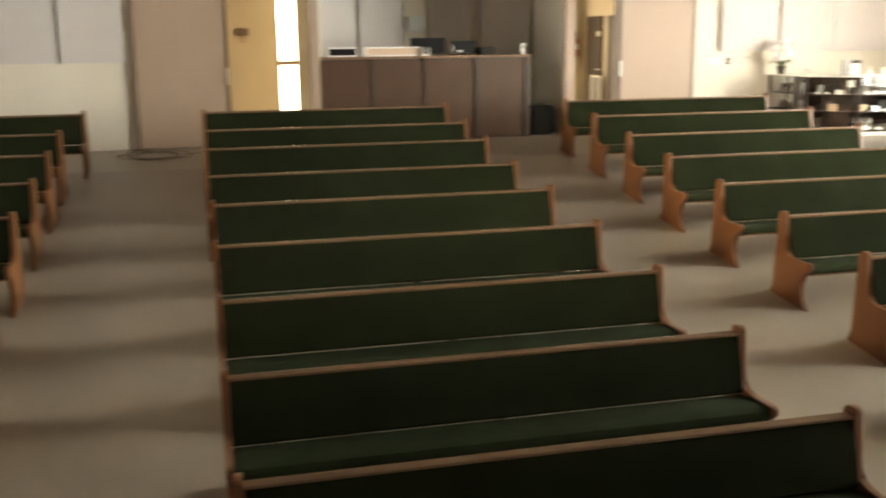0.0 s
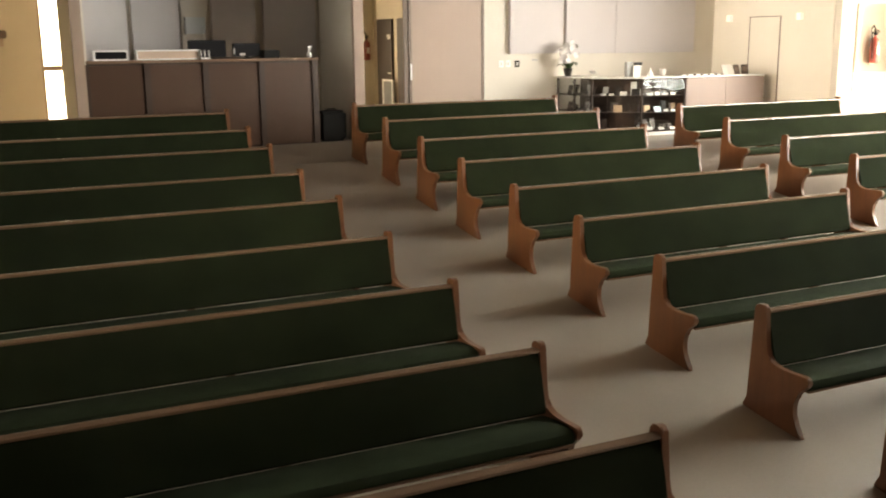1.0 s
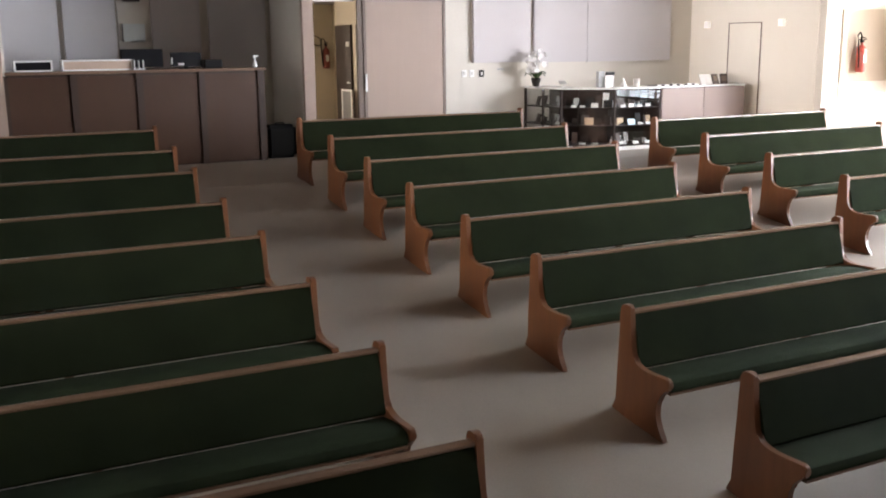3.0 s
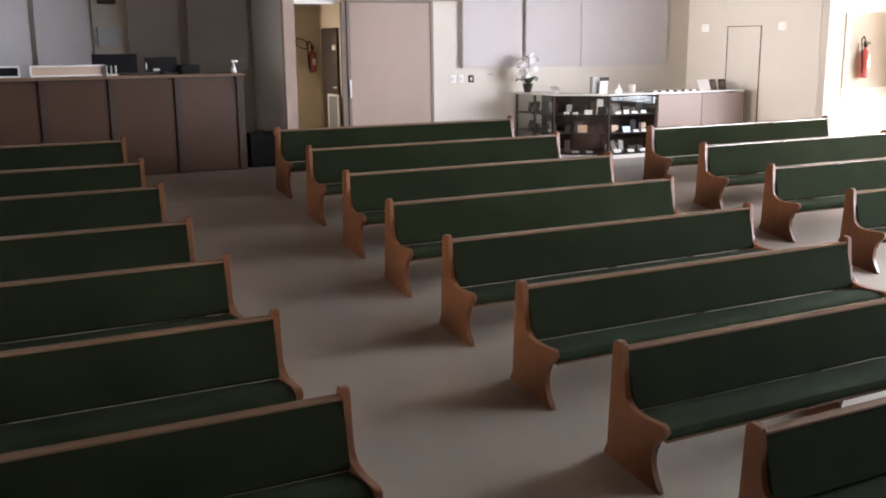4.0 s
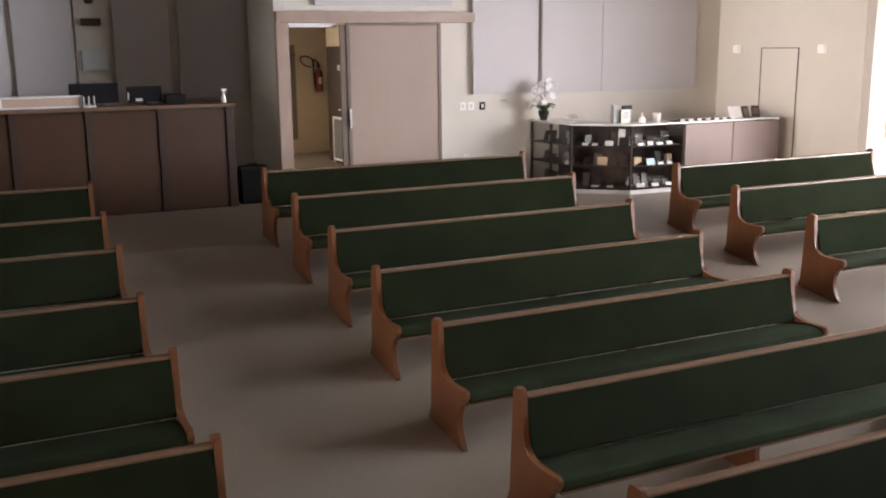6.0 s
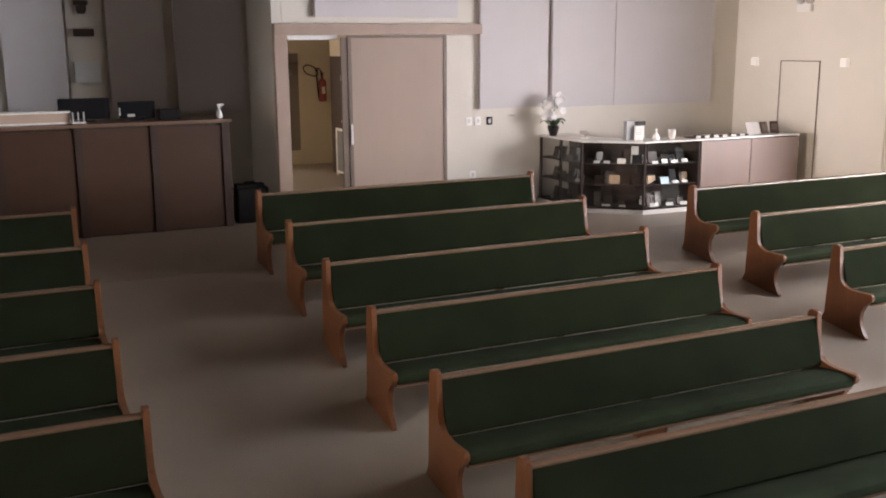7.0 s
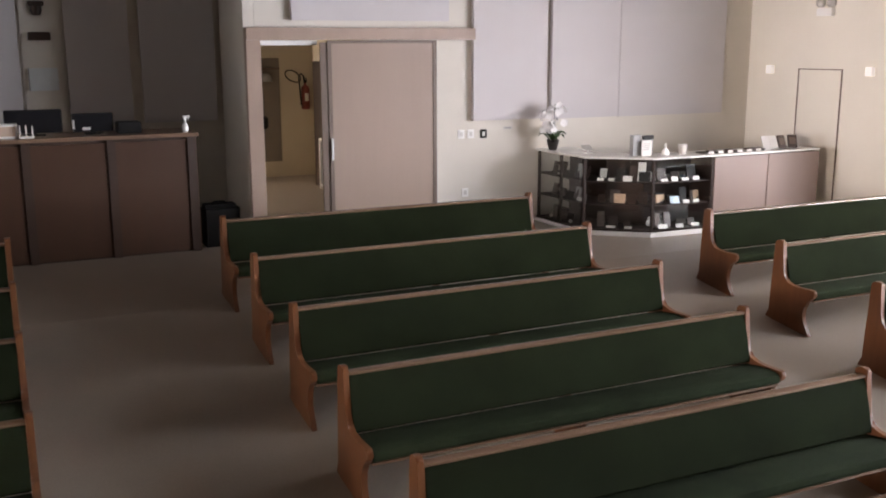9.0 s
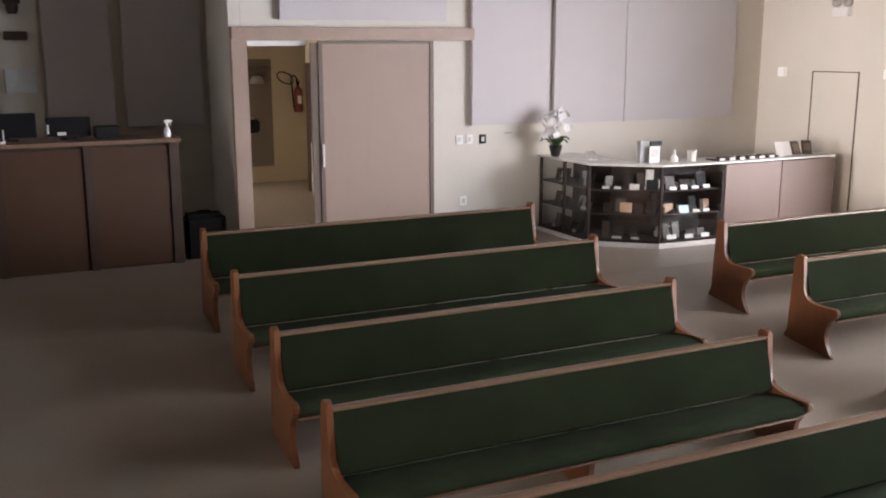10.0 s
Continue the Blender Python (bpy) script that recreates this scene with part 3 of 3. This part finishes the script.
def extinguisher(name_label, where, turn, paint):
    ob = thing("fire_extinguisher", where, name_label, "fire extinguisher", "", turn)
    tank = part("cylinder", lathe([(0.05, 0), (0.078, 0.012), (0.08, 0.05), (0.08, 0.37), (0.07, 0.42), (0.035, 0.45), (0.022, 0.47), (0.022, 0.50)], 20, (0, -0.10)), paint, ob, "", True)
    part("valve", boxes(((-0.02, -0.13, 0.50), (0.02, -0.07, 0.54)), ((-0.012, -0.19, 0.545), (0.012, -0.05, 0.56)), ((-0.012, -0.17, 0.575), (0.012, -0.06, 0.59))), BLACK, ob)
    part("hose", tube([(-0.02, -0.10, 0.53), (-0.03, -0.11, 0.62), (-0.08, -0.12, 0.67), (-0.135, -0.12, 0.62), (-0.125, -0.13, 0.53), (-0.115, -0.135, 0.35), (-0.105, -0.14, 0.20), (-0.10, -0.14, 0.08)], 0.013), RUBBER, ob, "", True)
    part("label", slab([(-0.182, 0.16), (-0.1835, 0.16), (-0.1835, 0.30), (-0.182, 0.30)], -0.035, 0.035), PAPER, tank)
    part("bracket", boxes(((-0.03, -0.02, 0.30), (0.03, 0, 0.44))), GREYP, ob)
    return ob


tank = extinguisher("red fire extinguisher with looped hose on the foyer wall, shade in its colour", (8.84, 22.0, 1.27), 0, RED_SHADED)
part("hose_loop", tube([(-0.22 + 0.15 * math.cos(a), -0.05, 0.62 + 0.10 * math.sin(a) - 0.05 * math.cos(a)) for a in [2 * math.pi * i / 16 for i in range(16)]], 0.010, 8, True), RUBBER, tank, "", True)
ob = thing("backing_board", (14.80, 12.83, 0.72), "beige board on the bright porch wall behind the extinguisher", "board")
part("upper_board", box(bmesh.new(), (0, -0.03, 0.34), (1.30, 0, 1.56), 0.006), BOARD, ob)
part("lower_board", box(bmesh.new(), (0, -0.022, 0.0), (1.30, 0, 0.335), 0.006), SIDE, ob)
extinguisher("red fire extinguisher with hose hanging on the porch wall", (15.16, 12.798, 1.22), 0, RED)
ob = thing("coat_board", (8.13, 22.0, 0.30), "grey wall board with a cap and dark things on hooks", "coat rack")
part("board", box(bmesh.new(), (-0.36, -0.02, 0), (0.24, 0, 1.93), 0.004), COATBOARD, ob)
part("shelf", box(bmesh.new(), (-0.30, -0.20, 1.72), (0.20, -0.022, 1.76), 0.006), EDGE, ob)
part("cap", lathe([(0.13, 1.50), (0.125, 1.54), (0.10, 1.61), (0.05, 1.65), (0.0, 1.66)], 16, (-0.06, -0.14)), GREYP, ob, "pale grey cap", True)
part("bag", box(bmesh.new(), (-0.26, -0.10, 0.62), (-0.02, -0.022, 0.86), 0.03), BLACK, ob, "small black bag")
part("hook", tube([(-0.14, -0.022, 0.90), (-0.14, -0.07, 0.90), (-0.14, -0.07, 0.86)], 0.008), CHROME, ob)
ob = thing("hose_box", (0.85, 22.0, 1.9), "brown hose cabinet on the yellow foyer wall", "cabinet")
part("case", box(bmesh.new(), (-0.15, -0.12, -0.06), (0.15, 0, 0.10), 0.02), EDGE, ob)
part("bracket", boxes(((-0.06, -0.05, -0.22), (0.08, 0, -0.064))), BROWNBOX, ob)
ob = thing("panel_heater", (8.53, 19.87, HIGH), "small grey panel radiator with white frame in the foyer", "radiator", "", 90)
for x in (-0.27, 0.27):
    part("upright", boxes(((x - 0.02, -0.02, 0), (x + 0.02, 0.02, 0.88))), WHITE, ob)
for z in (0.07, 0.86):
    part("crossbar", boxes(((-0.25, -0.015, z - 0.02), (0.25, 0.015, z + 0.02))), WHITE, ob)
for i in range(12):
    x = -0.226 + 0.041 * i
    part("fin", boxes(((x - 0.015, -0.012, 0.092), (x + 0.015, 0.012, 0.838))), GREYP, ob)

# ---- switches and sockets on the rear wall ----
for x, z, mat, lab in ((9.14, 1.27, WHITE, "white light switch plate"), (9.285, 1.27, WHITE, "white light switch plate"), (9.48, 1.265, BLACK, "black control plate with a pale screen"), (9.20, 0.47, WHITE, "white socket plate low on the wall")):
    ob = thing("switch_plate", (x, REAR, z), lab, "switch", "plates on the rear wall")
    part("plate", box(bmesh.new(), (-0.05, -0.012, -0.06), (0.05, 0, 0.06), 0.004), mat, ob)
    part("rocker", boxes(((-0.02, -0.018, -0.03), (0.02, -0.0125, 0.03))), PAPER, ob)

ob = thing("wall_label", (9.86, REAR, 1.33), "small pale printed label on the wall", "label")
part("paper_strip", boxes(((-0.07, -0.003, -0.02), (0.07, 0, 0.02))), PAPER, ob)
part("text_bar", boxes(((-0.05, -0.0045, -0.005), (0.05, -0.0032, 0.005))), GREYP, ob)

# ---- side wall: flush door, lamps, emergency light ----
door = thing("flush_door", (side_wall(14.53), 14.53, ground(14.53)), "beige flush door with a thin dark outline", "door", "", SIDE_TURN)
part("door_leaf", box(bmesh.new(), (-0.012, -0.36, 0.01), (0.0, 0.36, 2.095), 0.002), SIDE, door)
part("door_frame", boxes(((-0.016, -0.377, 0), (0, -0.363, 2.112)), ((-0.016, 0.363, 0), (0, 0.377, 2.112)), ((-0.016, -0.363, 2.098), (0, 0.363, 2.112))), EDGE, door)
for y in (15.40, 13.70):
    ob = thing("wall_lamp", (side_wall(y), y, 2.08), "small white cube wall lamp", "wall lamp", "wall lamps beside the flush door", SIDE_TURN)
    part("lamp_body", box(bmesh.new(), (-0.08, -0.052, -0.062), (0, 0.052, 0.062), 0.006), GLOW, ob, "frosted white glass")
ob = thing("emergency_light", (side_wall(14.48), 14.48, 2.90), "white emergency light with two round heads", "emergency light", "", SIDE_TURN)
part("case", box(bmesh.new(), (-0.09, -0.13, -0.06), (0, 0.13, 0.05), 0.01), WHITE, ob)
for y in (-0.09, 0.09):
    part("lamp_head", lathe([(0.03, 0.062), (0.06, 0.09), (0.065, 0.14), (0.045, 0.17)], 14, (-0.05, y)), PAPER, ob, "", True)

# ---- book counter with glass display cases ----
BASE = -0.045
CT = 1.022 - BASE
counter = thing("book_counter", (0, 0, BASE), "dark display counter with glass fronts and wooden doors", "counter")
A, B, C, E_, D = (10.33, REAR - 0.01), (10.36, 14.68), (11.06, 14.12), (12.0, 14.08), (13.88, 14.08)
INNER = [(13.88, 14.58), (12.15, 14.58), (11.25, 14.60), (10.88, 14.93), (10.88, REAR - 0.01)]
PLAN = [A, B, C, E_, D] + INNER


def moved(plan, d):
    """The plan with its outer edge moved out by d."""
    cx, cy = 12.0, 15.2
    return [(x + d * (x - cx) / math.hypot(x - cx, y - cy), y + d * (y - cy) / math.hypot(x - cx, y - cy)) if i < 5 else (x, y) for i, (x, y) in enumerate(plan)]


part("worktop", prism(moved(PLAN, 0.015), CT - 0.022, CT, 0.004), STONE, counter, "pale polished counter top")
part("plinth", prism(moved(PLAN, 0.03), 0.0, 0.09), WHITE, counter, "white plinth")
part("base_board", prism(PLAN, 0.092, 0.115), DARK, counter)
part("back_board", boxes(((10.90, 14.93, 0.117), (10.88, REAR - 0.02, CT - 0.037)), ((11.25, 14.60, 0.117), (13.86, 14.57, CT - 0.037))), DARK, counter)
part("back_corner", prism([(11.25, 14.60), (11.24, 14.57), (10.88, 14.90), (10.90, 14.93)], 0.117, CT - 0.037), DARK, counter)
for k, z in enumerate((0.42, 0.72)):
    part("shelf", prism([(10.37, REAR - 0.03), (10.39, 14.72), (11.08, 14.16), (11.98, 14.12), (11.98, 14.55), (11.25, 14.55), (10.86, 14.90), (10.86, REAR - 0.03)], z, z + 0.02), DARK, counter)


def post(x, y, w=0.035):
    part("post", boxes(((x - w / 2, y - w / 2, 0.117), (x + w / 2, y + w / 2, CT - 0.037))), DARK, counter)


for x, y in ((10.37, 15.82), (10.375, 15.25), (10.385, 14.70), (11.075, 14.14), (12.0, 14.10)):
    post(x, y)


def pane(p, q):
    d = Vector((q[0] - p[0], q[1] - p[1]))
    n = Vector((d.y, -d.x)).normalized() * 0.005
    ob = part("glass_pane", prism([p, q, (q[0] + n.x, q[1] + n.y), (p[0] + n.x, p[1] + n.y)], 0.118, CT - 0.038), GLASS, counter)
    ob.visible_shadow = False


pane((10.345, 15.80), (10.35, 15.27))
pane((10.353, 15.23), (10.362, 14.72))
pane((10.39, 14.675), (11.055, 14.135))
pane((11.10, 14.125), (11.98, 14.09))
for x0, x1 in ((12.02, 12.94), (12.95, 13.88)):
    leaf = part("cabinet_door", box(bmesh.new(), (x0, 14.07, 0.118), (x1, 14.095, CT - 0.038), 0.003), CABINET, counter, "walnut laminate front")
part("side_panel", boxes(((13.855, 14.10, 0.118), (13.88, 14.56, CT - 0.038))), CABINET, counter)
part("inner_panel", boxes(((12.02, 14.10, 0.118), (12.04, 14.56, CT - 0.038))), DARK, counter)

rng = random.Random(5)
CASE_RUNS = [((10.50, 15.75), (10.50, 15.30)), ((10.50, 15.20), (10.52, 14.80)), ((10.58, 14.72), (11.08, 14.28)), ((11.20, 14.24), (11.92, 14.20))]


def case_item(run, u, z, w, h, mat, lean=-14, label="small dark book standing in the glass case"):
    """A book or box on a shelf of the case, u along the run."""
    p, q = CASE_RUNS[run]
    d = Vector((q[0] - p[0], q[1] - p[1])).normalized()
    ob = part("book", box(bmesh.new(), (0, 0.02, 0), (w, 0.05, h), 0.003, pose(0, 0, 0, lean, 0, 0)), mat)
    ob.matrix_basis = pose(p[0] + d.x * u, p[1] + d.y * u, BASE + z, 0, 0, math.degrees(math.atan2(d.y, d.x)) + rng.uniform(-5, 5))
    return tagged(ob, label, "book", "books in the display case")


def case_card(run, u, z, w=0.09, h=0.045, mat=None):
    p, q = CASE_RUNS[run]
    d = Vector((q[0] - p[0], q[1] - p[1])).normalized()
    ob = part("price_card", box(bmesh.new(), (0, 0, 0), (w, 0.004, h), 0, pose(0, 0, 0, -20, 0, 0)), mat or PAPER)
    ob.matrix_basis = pose(p[0] + d.x * u, p[1] + d.y * u, BASE + z, 0, 0, math.degrees(math.atan2(d.y, d.x))) @ pose(0, -0.06, 0.002)
    return tagged(ob, "white card standing before the books", "card", "cards in the display case")


SHELVES = (0.116, 0.441, 0.741)
for run, (p, q) in enumerate(CASE_RUNS):
    length = math.hypot(q[0] - p[0], q[1] - p[1])
    for z in SHELVES:
        u = 0.03
        while u < length - 0.10:
            w, h = rng.uniform(0.09, 0.17), rng.uniform(0.09, 0.21)
            case_item(run, u, z, w, h, rng.choice((BOOK, DARK, BLACK, DARK, DARK_DOOR)))
            u += w + rng.uniform(0.02, 0.12)
for run, u, z, w, h in ((0, 0.10, 0.116, 0.08, 0.04), (0, 0.30, 0.741, 0.08, 0.03), (1, 0.05, 0.116, 0.07, 0.04), (1, 0.22, 0.441, 0.14, 0.05), (2, 0.02, 0.741, 0.09, 0.035),
                        (2, 0.17, 0.741, 0.08, 0.035), (2, 0.36, 0.741, 0.12, 0.075), (2, 0.16, 0.116, 0.12, 0.03), (2, 0.40, 0.116, 0.10, 0.03), (3, 0.04, 0.741, 0.10, 0.04), (3, 0.20, 0.741, 0.10, 0.06),
                        (3, 0.36, 0.741, 0.11, 0.04), (3, 0.54, 0.741, 0.10, 0.05), (3, 0.40, 0.441, 0.10, 0.04), (3, 0.56, 0.441, 0.09, 0.04), (3, 0.03, 0.116, 0.14, 0.06), (3, 0.30, 0.116, 0.12, 0.05), (3, 0.55, 0.116, 0.12, 0.05)):
    case_card(run, u, z, w, h)
case_card(3, 0.20, 0.441, 0.14, 0.10, BLUEPAPER)
for run, u, z, w, h, mat, lean, lab in ((2, 0.24, 0.441, 0.15, 0.125, KRAFT, -4, "tan card box in the glass case"), (2, 0.54, 0.741, 0.10, 0.27, PAPER, -24, "white box leaning in the glass case"),
                                        (1, 0.10, 0.741, 0.10, 0.19, GREYP, -10, "grey framed picture in the glass case"), (1, 0.06, 0.441, 0.17, 0.17, GREYP, -12, "grey framed picture in the glass case"),
                                        (2, 0.05, 0.741, 0.09, 0.16, GREYP, -10, "small grey picture in the glass case"), (3, 0.03, 0.441, 0.13, 0.12, KRAFT, -6, "tan card box in the glass case"), (3, 0.62, 0.441, 0.09, 0.15, KRAFT, -10, "tan card box in the glass case")):
    case_item(run, u, z, w, h, mat, lean, lab)
ob = thing("paper_stack", (11.24, 14.30, BASE + 0.116), "white paper stack in the glass case", "papers", "papers in the display case", 4)
part("lower_sheets", box(bmesh.new(), (0, 0, 0), (0.26, 0.16, 0.07), 0.004), WHITE, ob)
part("upper_sheets", box(bmesh.new(), (0.02, 0.01, 0.071), (0.25, 0.15, 0.12), 0.004, pose(0.004, 0, 0, 0, 0, 3)), PAPER, ob)

# upper shelf of the case: white paper, and pale stacks imitating the pane's reflection
for x, w, h, mat, lab in ((11.16, 0.17, 0.10, PAPER, "white paper stack in the glass case"), (11.40, 0.26, 0.05, WHITE, "white sheets standing for the bright reflection in the glass"), (11.70, 0.20, 0.075, BLUEPAPER, "pale blue stack standing for the reflection in the glass")):
    ob = thing("paper_stack", (x, 14.32, BASE + 0.741), lab, "papers", "papers in the display case", rng.uniform(-10, 10))
    part("lower_sheets", box(bmesh.new(), (0, 0, 0), (w, 0.14, h * 0.6), 0.004), mat, ob)
    part("upper_sheets", box(bmesh.new(), (0.01, 0.01, h * 0.6 + 0.001), (w - 0.015, 0.13, h), 0.004, pose(0.004, 0, 0, 0, 0, 5)), PAPER, ob)

# things on the counter
TOPZ = BASE + CT
pot = thing("orchid", (10.42, 15.56, TOPZ), "white orchid in a dark round pot", "plant")
part("pot", lathe([(0.045, 0), (0.055, 0.005), (0.085, 0.11), (0.09, 0.15), (0.08, 0.15), (0.07, 0.12)], 20), POT, pot, "", True)
rp = random.Random(3)
bm = bmesh.new()
rows = []
for k in range(6):
    t = k / 5
    w = 0.032 * math.sin(math.pi * min(0.95, 0.15 + 0.8 * t))
    rows.append([bm.verts.new((0.03 + 0.17 * t, o * w, 0.15 + 0.10 * math.sin(t * 2.4) + abs(o) * 0.012)) for o in (-1, 0, 1)])
for r0, r1 in zip(rows, rows[1:]):
    for o in (0, 1):
        bm.faces.new((r0[o], r0[o + 1], r1[o + 1], r1[o]))
leaf = mesh_of("leaf", bm, LEAF, True)
for i in range(9):
    ob = new("leaf", leaf)
    ob.parent = pot
    ob.matrix_basis = pose(0, 0, rp.uniform(-0.02, 0.02), 0, rp.uniform(-8, 8), 40 * i + rp.uniform(-14, 14))
for k, (dx, dy, h) in enumerate(((-0.18, 0.0, 0.42), (0.08, 0.02, 0.50), (0.0, -0.05, 0.46))):
    pts = [(dx * t * t, dy * t, 0.14 + h * math.sin(t * 1.9)) for t in [i / 8 for i in range(9)]]
    part("stem", tube(pts, 0.004, 6), LEAF, pot)
bm = bmesh.new()
for k in range(5):
    a = 2 * math.pi * k / 5
    tip, side = Vector((math.cos(a), -0.25, math.sin(a))) * 0.062, Vector((-math.sin(a), 0, math.cos(a))) * 0.034
    bm.faces.new([bm.verts.new(p) for p in (Vector((0, 0, 0)), tip * 0.55 - side, tip, tip * 0.55 + side)])
bmesh.ops.create_icosphere(bm, subdivisions=1, radius=0.012)
blossom = mesh_of("blossom", bm, PETAL)
for i in range(36):
    ob = new("blossom", blossom)
    ob.parent = pot
    ob.matrix_basis = pose(rp.gauss(-0.04, 0.095), rp.gauss(0, 0.07), 0.40 + rp.gauss(0, 0.10), rp.uniform(-50, 50), rp.uniform(-50, 50), rp.uniform(-70, 70))

ob = thing("tablet_stand", (10.62, 14.98, TOPZ), "small tilted steel stand on the counter", "stand")
part("foot", boxes(((-0.05, -0.04, 0), (0.05, 0.04, 0.008))), CHROME, ob)
part("plate", box(bmesh.new(), (-0.07, -0.004, 0), (0.07, 0.004, 0.10), 0, pose(0, 0.0, 0.05, -55, 0, 0)), CHROME, ob)
part("arm", boxes(((-0.01, -0.005, 0.008), (0.01, 0.005, 0.06))), CHROME, ob)
ob = thing("brochure_stand", (11.13, 14.42, TOPZ), "dark brochure holder with a white card in front", "holder")
part("holder", boxes(((-0.17, 0.02, 0), (-0.05, 0.10, 0.27)), ((-0.049, 0.03, 0), (0.15, 0.09, 0.20))), GREYP, ob)
part("dark_leaflet", boxes(((0.0, 0.04, 0.202), (0.17, 0.07, 0.26))), BLACK, ob)
part("card", boxes(((-0.07, -0.03, 0), (0.09, -0.022, 0.20))), PAPER, ob, "white card with faint printed lines")
for i in range(4):
    part("text_line", boxes(((-0.045, -0.0325, 0.155 - 0.025 * i), (0.06, -0.0305, 0.163 - 0.025 * i))), GREYP, ob)
ob = thing("vase", (11.42, 14.36, TOPZ), "small clear flask on the counter", "vase")
part("flask", lathe([(0.05, 0), (0.055, 0.02), (0.045, 0.06), (0.016, 0.09), (0.014, 0.14), (0.02, 0.15)], 18), WHITE, ob, "", True)
ob = thing("paper_cup", (11.68, 14.34, TOPZ), "white paper cup on the counter", "cup")
part("cup", lathe([(0.05, 0), (0.06, 0.13), (0.064, 0.135), (0.055, 0.135), (0.048, 0.02)], 20), PAPER, ob, "", True)
for i in range(7):
    x = 12.02 + 0.165 * i
    ob = part("booklet", box(bmesh.new(), (-0.07, -0.09, 0), (0.07, 0.09, 0.014 + 0.012 * (i % 2)), 0.002), BOOK)
    ob.matrix_basis = pose(x, 14.30, TOPZ, 0, 0, rng.uniform(-8, 8))
    tagged(ob, "dark booklet lying on the counter", "booklet", "booklets on the counter")
    c = part("price_card", box(bmesh.new(), (-0.045, -0.004, 0), (0.045, 0, 0.035), 0, pose(0, 0, 0, -15, 0, 0)), PAPER)
    c.matrix_basis = pose(x + 0.02, 14.18, TOPZ, 0, 0, rng.uniform(-6, 6))
    tagged(c, "white card standing on the counter", "card", "cards on the counter")
for x, mat, lab in ((13.13, PAPER, "white book standing open on the counter"), (13.26, PAPER, "white leaflet leaning on the counter"), (13.42, BOOK, "dark framed book standing on the counter"), (13.60, BOOK, "dark framed book standing on the counter")):
    ob = part("standing_book", box(bmesh.new(), (-0.065, -0.012, 0), (0.065, 0.012, 0.19), 0.003, pose(0, 0, 0, -24, 0, 0)), mat)
    ob.matrix_basis = pose(x, 14.30, TOPZ, 0, 0, rng.uniform(-32, 12))
    if mat is BOOK:
        part("cover_print", box(bmesh.new(), (-0.045, -0.0145, 0.05), (0.045, -0.0125, 0.15), 0, pose(0, 0, 0, -24, 0, 0)), EDGE, ob)
    tagged(ob, lab, "book", "books standing on the counter")

# ---- coil of cable on the floor by the left sliding door ----
pts = []
for i in range(90):
    a = i * 0.21
    r = 0.36 + 0.07 * math.sin(i * 0.13) + 0.03 * math.sin(i * 0.9)
    pts.append((-0.95 + 1.15 * r * math.cos(a) + 0.003 * i, 14.85 + 1.25 * r * math.sin(a), ground(14.85 + 1.25 * r * math.sin(a)) + 0.010 + 0.006 * (i % 3)))
pts += [(0.25, 15.55, ground(15.55) + 0.010), (0.7, 15.62, ground(15.62) + 0.010)]
tagged(part("cable_coil", tube(pts, 0.006, 6), CABLE, None, "", True), "black cable lying coiled on the carpet", "cable")
